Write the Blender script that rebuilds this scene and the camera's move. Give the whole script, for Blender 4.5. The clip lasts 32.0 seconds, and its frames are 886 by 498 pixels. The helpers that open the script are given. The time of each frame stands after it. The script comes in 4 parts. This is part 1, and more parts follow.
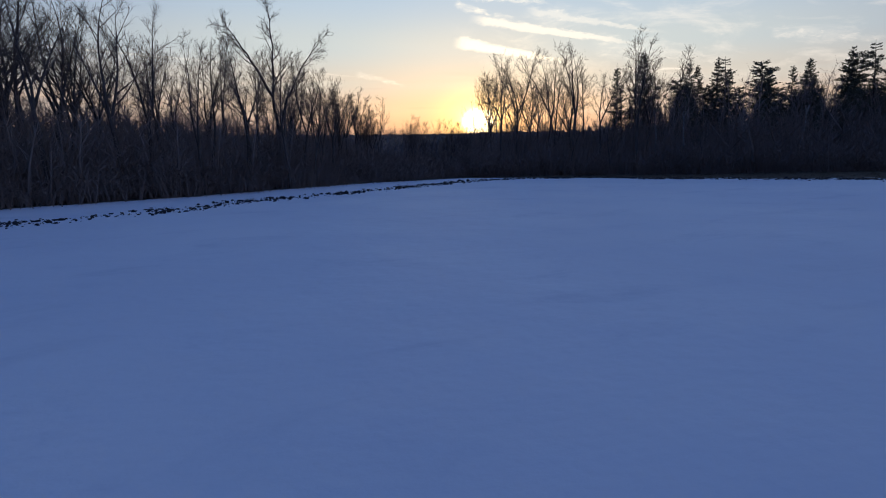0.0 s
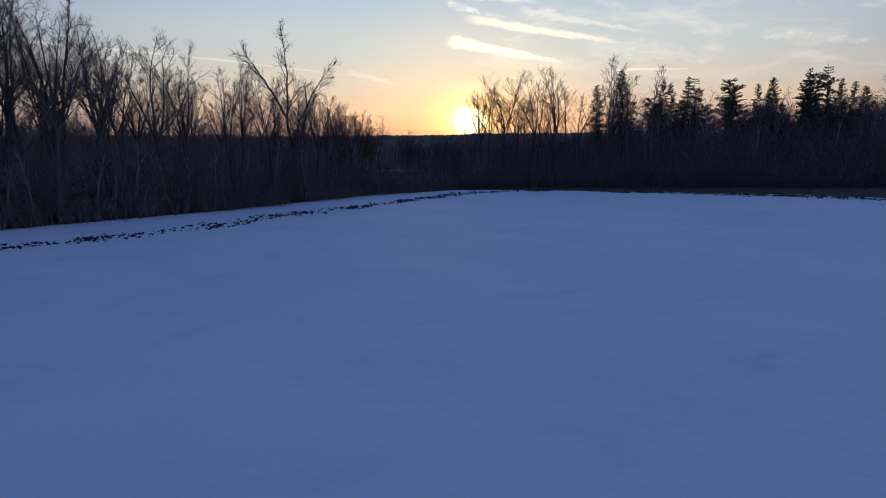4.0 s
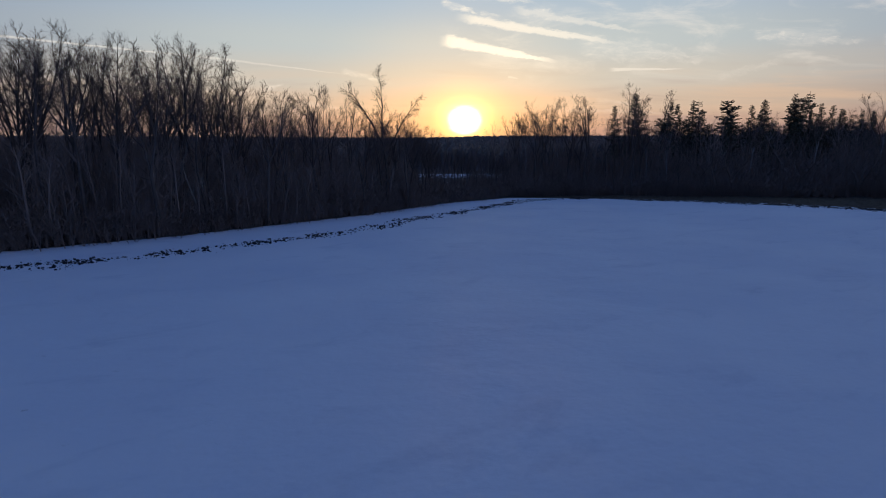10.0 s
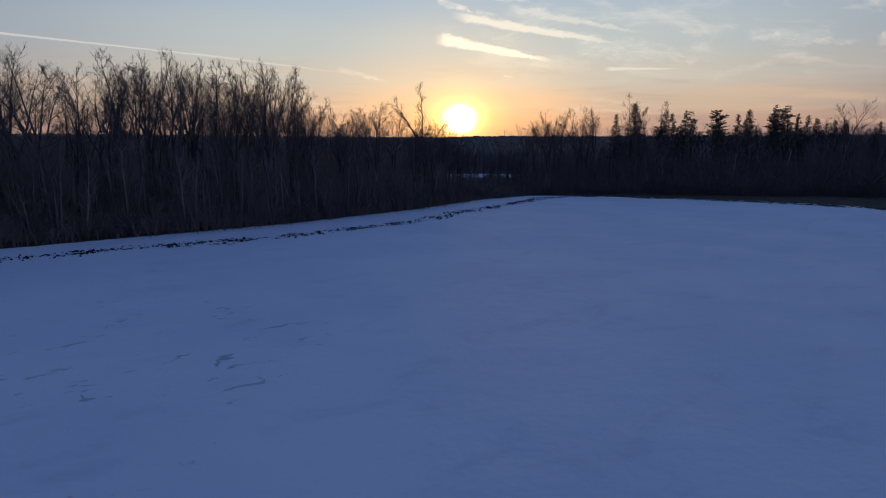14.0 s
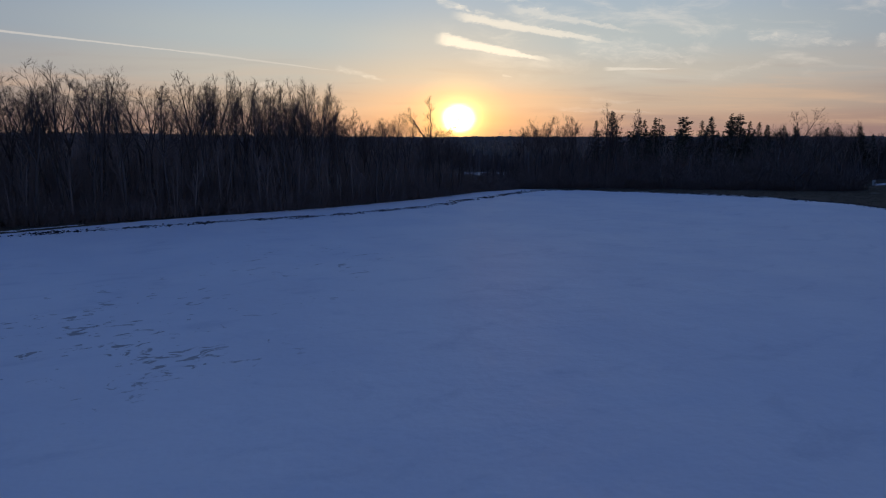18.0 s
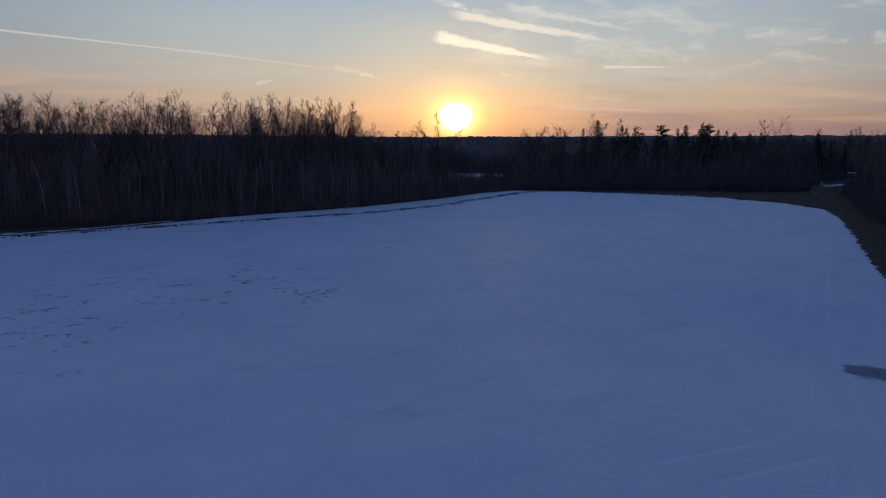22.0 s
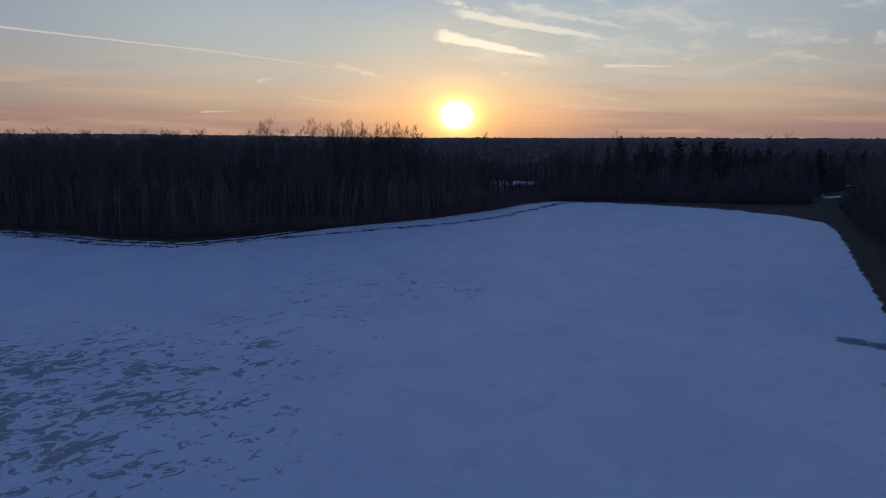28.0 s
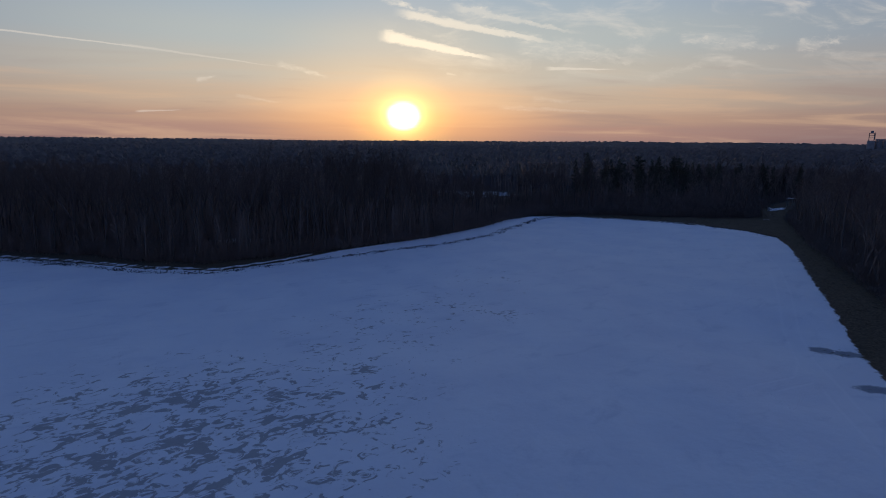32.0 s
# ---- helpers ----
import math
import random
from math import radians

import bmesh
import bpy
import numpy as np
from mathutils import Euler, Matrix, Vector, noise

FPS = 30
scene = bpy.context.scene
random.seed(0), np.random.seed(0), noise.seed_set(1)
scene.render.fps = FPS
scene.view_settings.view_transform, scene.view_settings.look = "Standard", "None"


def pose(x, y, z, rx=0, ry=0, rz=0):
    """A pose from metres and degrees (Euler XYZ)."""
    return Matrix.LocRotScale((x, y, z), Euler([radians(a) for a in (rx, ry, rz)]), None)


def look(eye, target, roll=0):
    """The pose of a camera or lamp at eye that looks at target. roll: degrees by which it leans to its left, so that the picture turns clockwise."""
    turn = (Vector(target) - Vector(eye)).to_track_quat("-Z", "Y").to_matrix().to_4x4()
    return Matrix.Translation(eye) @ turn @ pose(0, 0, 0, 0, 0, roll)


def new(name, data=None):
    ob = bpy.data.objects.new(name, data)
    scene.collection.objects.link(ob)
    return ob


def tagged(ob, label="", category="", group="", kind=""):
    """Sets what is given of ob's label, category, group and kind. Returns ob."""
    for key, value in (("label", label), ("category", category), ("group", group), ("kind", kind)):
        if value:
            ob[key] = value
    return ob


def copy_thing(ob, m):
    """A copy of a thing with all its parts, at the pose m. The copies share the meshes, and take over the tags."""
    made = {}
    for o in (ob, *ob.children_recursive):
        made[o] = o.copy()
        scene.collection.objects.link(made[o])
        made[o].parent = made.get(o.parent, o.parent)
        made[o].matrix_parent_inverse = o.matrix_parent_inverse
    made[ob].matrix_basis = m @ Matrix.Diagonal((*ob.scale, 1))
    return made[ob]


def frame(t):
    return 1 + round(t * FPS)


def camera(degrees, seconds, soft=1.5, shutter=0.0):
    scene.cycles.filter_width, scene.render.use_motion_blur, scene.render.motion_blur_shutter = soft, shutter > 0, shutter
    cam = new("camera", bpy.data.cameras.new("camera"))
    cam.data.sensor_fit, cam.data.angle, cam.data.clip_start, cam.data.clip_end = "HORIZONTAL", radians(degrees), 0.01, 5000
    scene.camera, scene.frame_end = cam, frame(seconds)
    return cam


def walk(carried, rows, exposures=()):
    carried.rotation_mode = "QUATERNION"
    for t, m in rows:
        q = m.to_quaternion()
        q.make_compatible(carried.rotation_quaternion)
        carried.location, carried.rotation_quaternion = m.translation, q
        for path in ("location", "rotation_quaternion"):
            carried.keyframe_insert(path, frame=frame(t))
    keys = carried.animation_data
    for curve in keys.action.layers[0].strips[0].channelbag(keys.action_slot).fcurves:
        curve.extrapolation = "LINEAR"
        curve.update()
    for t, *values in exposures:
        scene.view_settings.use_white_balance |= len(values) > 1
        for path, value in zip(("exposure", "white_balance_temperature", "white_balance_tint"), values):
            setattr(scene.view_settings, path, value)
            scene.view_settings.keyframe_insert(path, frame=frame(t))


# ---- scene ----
cam = camera(73.7, 32.0, soft=1.05)
PATH = [
    (0, (-1.244, -2.838, 3.099), (-1.227, -0.867, 2.763), -0.6),
    (1, (-0.527, -4.08, 3.578), (-0.507, -2.109, 3.243), -0.6),
    (2, (-0.34, -5.839, 4.078), (-0.312, -3.868, 3.741), -0.5),
    (3, (-0.678, -8.08, 4.525), (-0.639, -6.109, 4.186), -0.4),
    (5.5, (-3.9, -14.267, 5.625), (-3.845, -12.297, 5.284), -0.2),
    (6, (-4.739, -15.631, 5.787), (-4.682, -13.661, 5.447), -0.2),
    (7, (-6.462, -18.748, 6.277), (-6.403, -16.778, 5.934), -0.1),
    (8, (-8.181, -21.625, 6.742), (-8.119, -19.655, 6.399), -0.1),
    (9, (-9.919, -24.463, 7.154), (-9.854, -22.494, 6.811), -0.0),
    (10, (-11.584, -27.499, 7.518), (-11.517, -25.529, 7.175), -0.1),
    (11, (-13.105, -30.546, 7.948), (-13.032, -28.578, 7.603), -0.1),
    (12, (-14.717, -34.111, 8.194), (-14.639, -32.142, 7.849), 0.1),
    (13, (-16.39, -38.007, 8.431), (-16.311, -36.039, 8.086), 0.1),
    (14, (-17.939, -42.238, 8.607), (-17.856, -40.27, 8.26), 0.1),
    (14.5, (-18.509, -44.633, 8.705), (-18.427, -42.665, 8.357), 0.2),
    (16.5, (-19.788, -55.345, 8.984), (-19.702, -53.378, 8.634), 0.2),
    (17, (-19.929, -58.144, 9.011), (-19.842, -56.176, 8.661), 0.3),
    (18, (-20.114, -63.854, 9.202), (-20.025, -61.887, 8.853), 0.3),
    (19, (-20.379, -69.365, 9.492), (-20.287, -67.398, 9.141), 0.3),
    (20, (-20.725, -74.466, 10.088), (-20.632, -72.499, 9.736), 0.2),
    (21, (-21.433, -79.129, 10.746), (-21.338, -77.163, 10.394), 0.2),
    (22, (-22.886, -83.02, 11.352), (-22.789, -81.054, 10.998), 0.2),
    (23, (-24.589, -86.725, 12.182), (-24.493, -84.759, 11.828), 0.2),
    (24, (-26.358, -90.059, 12.978), (-26.265, -88.093, 12.622), 0.1),
    (25, (-28.423, -92.989, 13.771), (-28.33, -91.024, 13.413), 0.2),
    (25.5, (-29.628, -94.452, 14.104), (-29.533, -92.487, 13.746), 0.3),
    (27.5, (-35.049, -100.212, 15.752), (-34.955, -98.247, 15.391), 0.4),
    (28, (-36.533, -101.565, 16.138), (-36.437, -99.6, 15.779), 0.4),
    (28.5, (-38.06, -102.874, 16.524), (-37.961, -100.909, 16.164), 0.4),
    (29, (-39.589, -104.123, 16.929), (-39.481, -102.159, 16.567), 0.5),
    (29.5, (-41.065, -105.298, 17.372), (-40.935, -103.335, 17.01), 0.5),
    (30, (-42.489, -106.515, 17.863), (-42.331, -104.554, 17.501), 0.5),
    (30.5, (-43.838, -107.689, 18.484), (-43.638, -105.732, 18.122), 0.4),
    (31, (-45.269, -108.681, 19.231), (-45.047, -106.727, 18.868), 0.4),
    (31.5, (-46.758, -109.368, 20.25), (-46.514, -107.416, 19.89), 0.4),
    (32, (-48.203, -109.631, 21.35), (-47.934, -107.682, 20.995), 0.5),
]
EXPOSURES = [(0, 0.36), (4, 0.29), (9, 0.14), (14, 0.06), (20, -0.08), (32, -0.11)]
walk(cam, [(t, look(eye, target, roll)) for t, eye, target, roll in PATH], EXPOSURES)

# ---- light ----
SUN_ELEV, SUN_AZ = radians(2.38), radians(4.0)
SUN_DIR = Vector((math.sin(SUN_AZ) * math.cos(SUN_ELEV), math.cos(SUN_AZ) * math.cos(SUN_ELEV), math.sin(SUN_ELEV)))


class Nodes:
    """Short hand for building a node tree."""

    def __init__(self, tree):
        self.tree = tree
        tree.nodes.clear()

    def add(self, kind, **settings):
        n = self.tree.nodes.new(kind)
        for key, value in settings.items():
            setattr(n, key, value)
        return n

    def put(self, socket, value):
        if isinstance(value, bpy.types.NodeSocket):
            self.tree.links.new(value, socket)
        elif value is not None:
            socket.default_value = value

    def math(self, op, a, b=None, c=None, clamp=False):
        n = self.add("ShaderNodeMath", operation=op, use_clamp=clamp)
        for s, v in zip(n.inputs, (a, b, c)):
            self.put(s, v)
        return n.outputs[0]

    def smooth(self, x, lo, hi, to_lo=0.0, to_hi=1.0):
        n = self.add("ShaderNodeMapRange", interpolation_type="SMOOTHSTEP")
        for s, v in zip(n.inputs, (x, lo, hi, to_lo, to_hi)):
            self.put(s, v)
        return n.outputs[0]

    def mix(self, f, a, b, blend="MIX"):
        n = self.add("ShaderNodeMix", data_type="RGBA", blend_type=blend)
        self.put(n.inputs[0], f)
        for s, v in zip(n.inputs[6:8], (a, b)):
            self.put(s, (*v, 1) if isinstance(v, tuple) and len(v) == 3 else v)
        return n.outputs[2]

    def noise(self, vector, scale, detail=4.0, rough=0.55, distort=0.0):
        n = self.add("ShaderNodeTexNoise")
        self.put(n.inputs["Vector"], vector)
        n.inputs["Scale"].default_value, n.inputs["Detail"].default_value = scale, detail
        n.inputs["Roughness"].default_value, n.inputs["Distortion"].default_value = rough, distort
        return n.outputs["Fac"]

    def mapping(self, vector, scale=(1, 1, 1), turn=(0, 0, 0), shift=(0, 0, 0)):
        n = self.add("ShaderNodeMapping")
        self.put(n.inputs["Vector"], vector)
        n.inputs["Scale"].default_value, n.inputs["Rotation"].default_value = scale, [radians(a) for a in turn]
        n.inputs["Location"].default_value = shift
        return n.outputs[0]

    def attr(self, name):
        return self.add("ShaderNodeAttribute", attribute_name=name).outputs["Fac"]

    def bump(self, height, strength, distance, normal=None):
        n = self.add("ShaderNodeBump")
        n.inputs["Strength"].default_value, n.inputs["Distance"].default_value = strength, distance
        self.put(n.inputs["Height"], height)
        if normal is not None:
            self.put(n.inputs["Normal"], normal)
        return n.outputs[0]


# streaks of cloud: from, to (sideways and up, for each unit ahead), half width, strength, raggedness
STREAKS = [((0.0333, 0.1687), (0.2309, 0.134), 0.0100, 1.0, 0.3), ((0.036, 0.1705), (0.1188, 0.1545), 0.0105, 1.0, 0.45),
           ((0.0615, 0.2045), (0.3405, 0.1623), 0.0085, 0.92, 0.55), ((0.1238, 0.1921), (0.2557, 0.1723), 0.0062, 0.8, 0.5),
           ((0.1481, 0.2166), (0.3723, 0.182), 0.0085, 0.72, 0.75), ((0.1757, 0.2151), (0.2826, 0.197), 0.0076, 0.6, 1.0),
           ((0.0325, 0.2291), (0.0961, 0.2091), 0.0076, 0.6, 1.0), ((0.0934, 0.2108), (0.13, 0.2043), 0.0057, 0.5, 1.0),
           ((0.0524, 0.2446), (0.1892, 0.2256), 0.0096, 0.6, 1.0), ((0.3103, 0.1237), (0.4377, 0.1254), 0.0033, 0.6, 0.35),
           ((0.256, 0.1626), (0.4942, 0.1383), 0.0210, 0.36, 1.0), ((0.3308, 0.1676), (0.4162, 0.1611), 0.0086, 0.3, 1.0),
           ((0.5462, 0.1799), (0.6545, 0.1754), 0.0124, 0.5, 1.0), ((0.6257, 0.1734), (0.7426, 0.1707), 0.0115, 0.36, 1.0),
           ((0.4869, 0.1102), (0.6094, 0.1445), 0.0096, 0.26, 1.0), ((0.767, 0.1709), (0.8677, 0.188), 0.0134, 0.55, 1.0),
           ((0.4138, 0.1965), (0.4518, 0.1933), 0.0067, 0.3, 1.0), ((-0.6963, 0.1756), (-0.2383, 0.1302), 0.0021, 0.5, 0.3),
           ((-0.362, 0.1433), (-0.1216, 0.1151), 0.0023, 0.42, 0.5), ((-0.1305, 0.1203), (-0.0489, 0.1013), 0.0067, 0.42, 0.9),
           ((-0.2539, 0.0915), (-0.2237, 0.0996), 0.0048, 0.5, 0.9), ((-0.347, 0.044), (-0.2772, 0.0468), 0.0019, 0.55, 0.5),
           ((0.1408, 0.112), (0.1595, 0.1095), 0.0024, 0.4, 0.6), ((-0.196, 0.0704), (-0.1233, 0.0598), 0.0038, 0.25, 0.8),
           ((0.2315, 0.059), (0.4138, 0.0539), 0.0048, 0.25, 0.9), ((0.288, 0.0729), (0.3646, 0.0704), 0.0057, 0.2, 0.9)]


def make_world():
    world = bpy.data.worlds.new("evening_sky")
    scene.world = world
    world.use_nodes = True
    k = Nodes(world.node_tree)
    sky = k.add("ShaderNodeTexSky", sky_type="NISHITA", sun_disc=False, sun_elevation=SUN_ELEV, sun_rotation=SUN_AZ,
                air_density=1.0, dust_density=2.0, ozone_density=4.0)
    way = k.add("ShaderNodeTexCoord").outputs["Generated"]
    split = k.add("ShaderNodeSeparateXYZ")
    k.put(split.inputs[0], way)
    x, y, z = split.outputs
    # evening haze by height over the horizon: towards the sun, and away from it
    def ramp(stops):
        n = k.add("ShaderNodeValToRGB")
        n.color_ramp.interpolation = "EASE"
        while len(n.color_ramp.elements) < len(stops):
            n.color_ramp.elements.new(0.5)
        for e, (pos, colour) in zip(n.color_ramp.elements, stops):
            e.position, e.color = pos, (*colour, 1)
        k.put(n.inputs[0], k.math("POWER", k.math("MAXIMUM", z, 0.0), 0.5))
        return n.outputs[0]
    west = ramp(((0.0, (0.31, 0.19, 0.20)), (0.15, (0.43, 0.27, 0.24)), (0.19, (0.51, 0.335, 0.265)), (0.26, (0.56, 0.435, 0.35)), (0.33, (0.54, 0.505, 0.46)), (0.40, (0.46, 0.51, 0.54)),
                 (0.49, (0.36, 0.46, 0.59)), (0.64, (0.088, 0.193, 0.415)), (1.0, (0.032, 0.091, 0.288))))
    east = ramp(((0.0, (0.10, 0.10, 0.17)), (0.3, (0.13, 0.14, 0.24)), (0.5, (0.066, 0.124, 0.313)), (0.7, (0.046, 0.107, 0.298)), (1.0, (0.032, 0.091, 0.288))))
    haze = k.mix(k.smooth(y, -0.3, 0.75), east, west)
    sun = k.add("ShaderNodeVectorMath", operation="DOT_PRODUCT")
    k.put(sun.inputs[0], way)
    sun.inputs[1].default_value = SUN_DIR
    haze = k.mix(1.0, haze, k.mix(k.smooth(sun.outputs["Value"], 0.76, 0.985), (0.76, 0.78, 0.84), (1.16, 1.12, 1.03)), "MULTIPLY")
    off = k.math("MULTIPLY", k.math("ARCCOSINE", k.math("MINIMUM", sun.outputs["Value"], 1.0)), 180 / math.pi)
    ahead = k.math("MAXIMUM", y, 0.05)
    flat = k.add("ShaderNodeCombineXYZ")
    k.put(flat.inputs[0], k.math("DIVIDE", x, ahead))
    k.put(flat.inputs[1], k.math("DIVIDE", z, ahead))
    uv = flat.outputs[0]
    banks = k.noise(k.mapping(uv, (1.6, 22, 1), (0, 0, 2)), 1.6, 5, 0.55, 0.4)
    low = k.smooth(z, 0.16, 0.03)
    haze = k.mix(k.math("MULTIPLY", k.smooth(banks, 0.48, 0.70), k.math("MULTIPLY", low, 0.5)), haze, (0.82, 0.53, 0.34))
    haze = k.mix(k.math("MULTIPLY", k.smooth(banks, 0.48, 0.30), k.math("MULTIPLY", low, 0.5)), haze, (0.38, 0.27, 0.25))
    base = k.mix(0.92, k.mix(1.0, sky.outputs[0], (0.12, 0.12, 0.12), "MULTIPLY"), haze)
    wob = k.noise(k.mapping(uv, (1.0, 2.2, 1.0), (0, 0, 12)), 26.0, 7, 0.72, 0.3)
    tear = k.noise(k.mapping(uv, (1.0, 3.2, 1.0), (0, 0, 10)), 34.0, 6, 0.72, 0.5)
    total = None
    for (u0, v0), (u1, v1), wide, power, ragged in STREAKS:
        length = math.hypot(u1 - u0, v1 - v0)
        dx, dy = (u1 - u0) / length, (v1 - v0) / length
        at = k.add("ShaderNodeVectorMath", operation="SUBTRACT")
        k.put(at.inputs[0], uv)
        at.inputs[1].default_value = (u0, v0, 0)
        dots = []
        for d in ((dx / length, dy / length, 0), (-dy, dx, 0)):
            n = k.add("ShaderNodeVectorMath", operation="DOT_PRODUCT")
            k.put(n.inputs[0], at.outputs[0])
            n.inputs[1].default_value = d
            dots.append(n.outputs["Value"])
        a, b = dots
        b = k.math("ADD", b, k.math("MULTIPLY", k.math("SUBTRACT", wob, 0.5), wide * 3.2 * (0.25 + 0.75 * ragged)))
        ends = k.math("MULTIPLY", k.smooth(a, -0.04, 0.10), k.smooth(a, 1.06, 0.72))
        slim = k.smooth(a, 0.0, 1.0, 1.15, 0.45)
        body = k.math("MULTIPLY", k.smooth(k.math("DIVIDE", k.math("ABSOLUTE", b), slim), wide, wide * (0.1 + 0.4 * (1 - ragged))), ends)
        torn = k.math("MULTIPLY", body, k.smooth(tear, 0.62 - 0.5 * (1 - ragged), 0.25, 1.0 - 0.75 * ragged, 1.0))
        one = k.math("MULTIPLY", torn, power)
        total = one if total is None else k.math("MAXIMUM", total, one)
    veil = k.noise(k.mapping(uv, (3.0, 11.0, 1.0), (0, 0, -8)), 2.2, 6, 0.62, 0.6)
    where = k.math("MULTIPLY", k.smooth(z, 0.07, 0.15), k.smooth(k.math("DIVIDE", x, ahead), -0.05, 0.25))
    total = k.math("MAXIMUM", total, k.math("MULTIPLY", k.smooth(veil, 0.47, 0.75), k.math("MULTIPLY", where, 0.42)))
    lit = k.mix(k.smooth(off, 22.0, 4.0), (0.92, 0.82, 0.71), (1.2, 1.06, 0.84))
    base = k.mix(total, base, lit)
    # the sun's own glare in the haze
    tall = k.math("SQRT", k.math("ADD", k.math("POWER", k.math("SUBTRACT", k.math("DIVIDE", x, ahead), SUN_DIR.x / SUN_DIR.y), 2.0),
                                 k.math("POWER", k.math("MULTIPLY", k.math("SUBTRACT", k.math("DIVIDE", z, ahead), SUN_DIR.z / SUN_DIR.y), 1.26), 2.0)))
    tall = k.math("ADD", tall, k.math("MULTIPLY", k.math("SUBTRACT", banks, 0.5), 0.022))
    side = k.math("SQRT", k.math("ADD", k.math("POWER", k.math("MULTIPLY", k.math("SUBTRACT", k.math("DIVIDE", x, ahead), SUN_DIR.x / SUN_DIR.y), 0.42), 2.0),
                                 k.math("POWER", k.math("MULTIPLY", k.math("SUBTRACT", k.math("DIVIDE", z, ahead), 0.046), 1.9), 2.0)))
    base = k.mix(1.0, base, k.mix(k.smooth(side, 0.0, 0.15), (0.26, 0.085, 0.0), (0, 0, 0)), "ADD")
    for colour, near, far in (((0.25, 0.12, 0.0), 0.0, 0.30), ((0.44, 0.27, 0.03), 0.01, 0.105), ((0.5, 0.33, 0.1), 0.018, 0.062), ((0.4, 0.3, 0.12), 0.018, 0.045), ((3.5, 3.0, 2.0), 0.013, 0.0335)):
        base = k.mix(1.0, base, k.mix(k.smooth(tall, near, far), colour, (0, 0, 0)), "ADD")
    back = k.add("ShaderNodeBackground")
    back.inputs["Strength"].default_value = 1.0
    k.put(back.inputs["Color"], base)
    out = k.add("ShaderNodeOutputWorld")
    k.put(out.inputs["Surface"], back.outputs[0])


make_world()
lamp = bpy.data.lights.new("sun", "SUN")
lamp.energy, lamp.angle, lamp.color = 0.22, radians(0.6), (1.0, 0.5, 0.22)
new("sun", lamp).matrix_world = look((0, 0, 0), -SUN_DIR)


# ---- materials ----
def material(name):
    m = bpy.data.materials.new(name)
    m.use_nodes = True
    k = Nodes(m.node_tree)
    p = k.add("ShaderNodeBsdfPrincipled")
    out = k.add("ShaderNodeOutputMaterial")
    k.put(out.inputs["Surface"], p.outputs[0])
    return m, k, p


def simple(name, dark, light, scale, rough=0.9, relief=0.3, depth=0.02, stretch=(1, 1, 1)):
    m, k, p = material(name)
    co = k.mapping(k.add("ShaderNodeTexCoord").outputs["Object"], stretch)
    rnd = k.add("ShaderNodeObjectInfo").outputs["Random"]
    f = k.math("ADD", k.math("MULTIPLY", k.noise(co, scale), 0.75), k.math("MULTIPLY", rnd, 0.25))
    k.put(p.inputs["Base Color"], k.mix(k.smooth(f, 0.3, 0.75), dark, light))
    p.inputs["Roughness"].default_value = rough
    p.inputs["Specular IOR Level"].default_value = 0.2
    k.put(p.inputs["Normal"], k.bump(k.noise(co, scale * 3), relief, depth))
    return m


BARK = simple("bark", (0.077, 0.065, 0.056), (0.150, 0.126, 0.109), 3.0, stretch=(1, 1, 0.25))
PALE_BARK = simple("pale_bark", (0.17, 0.158, 0.14), (0.40, 0.375, 0.335), 2.5, stretch=(1, 1, 0.4))
TWIG = simple("twig", (0.115, 0.089, 0.074), (0.216, 0.169, 0.140), 1.5)
NEEDLE = simple("needles", (0.084, 0.089, 0.062), (0.156, 0.162, 0.114), 1.2)
BIRCH = simple("birch_bark", (0.16, 0.15, 0.14), (0.42, 0.40, 0.37), 2.0, stretch=(1, 1, 2.0))
BRUSH = simple("brush", (0.218, 0.172, 0.145), (0.322, 0.255, 0.216), 0.4)
WOODS = simple("woods", (0.247, 0.195, 0.163), (0.364, 0.287, 0.243), 0.05)
# far woods: shade between the twigs is put into this darker colour
SHADED_CANOPY = simple("shaded_canopy", (0.106, 0.085, 0.074), (0.162, 0.130, 0.112), 0.05)
GRASS = simple("dry_grass", (0.07, 0.052, 0.032), (0.16, 0.12, 0.074), 2.0)
CONCRETE = simple("concrete", (0.3, 0.29, 0.27), (0.5, 0.48, 0.45), 0.3)
SOIL = simple("soil", (0.03, 0.029, 0.033), (0.085, 0.08, 0.085), 4.0)
STEEL = simple("painted_steel", (0.2, 0.2, 0.2), (0.35, 0.35, 0.34), 0.5, rough=0.5)
WHITE = simple("white_paint", (0.6, 0.6, 0.58), (0.8, 0.8, 0.78), 1.0, rough=0.5)


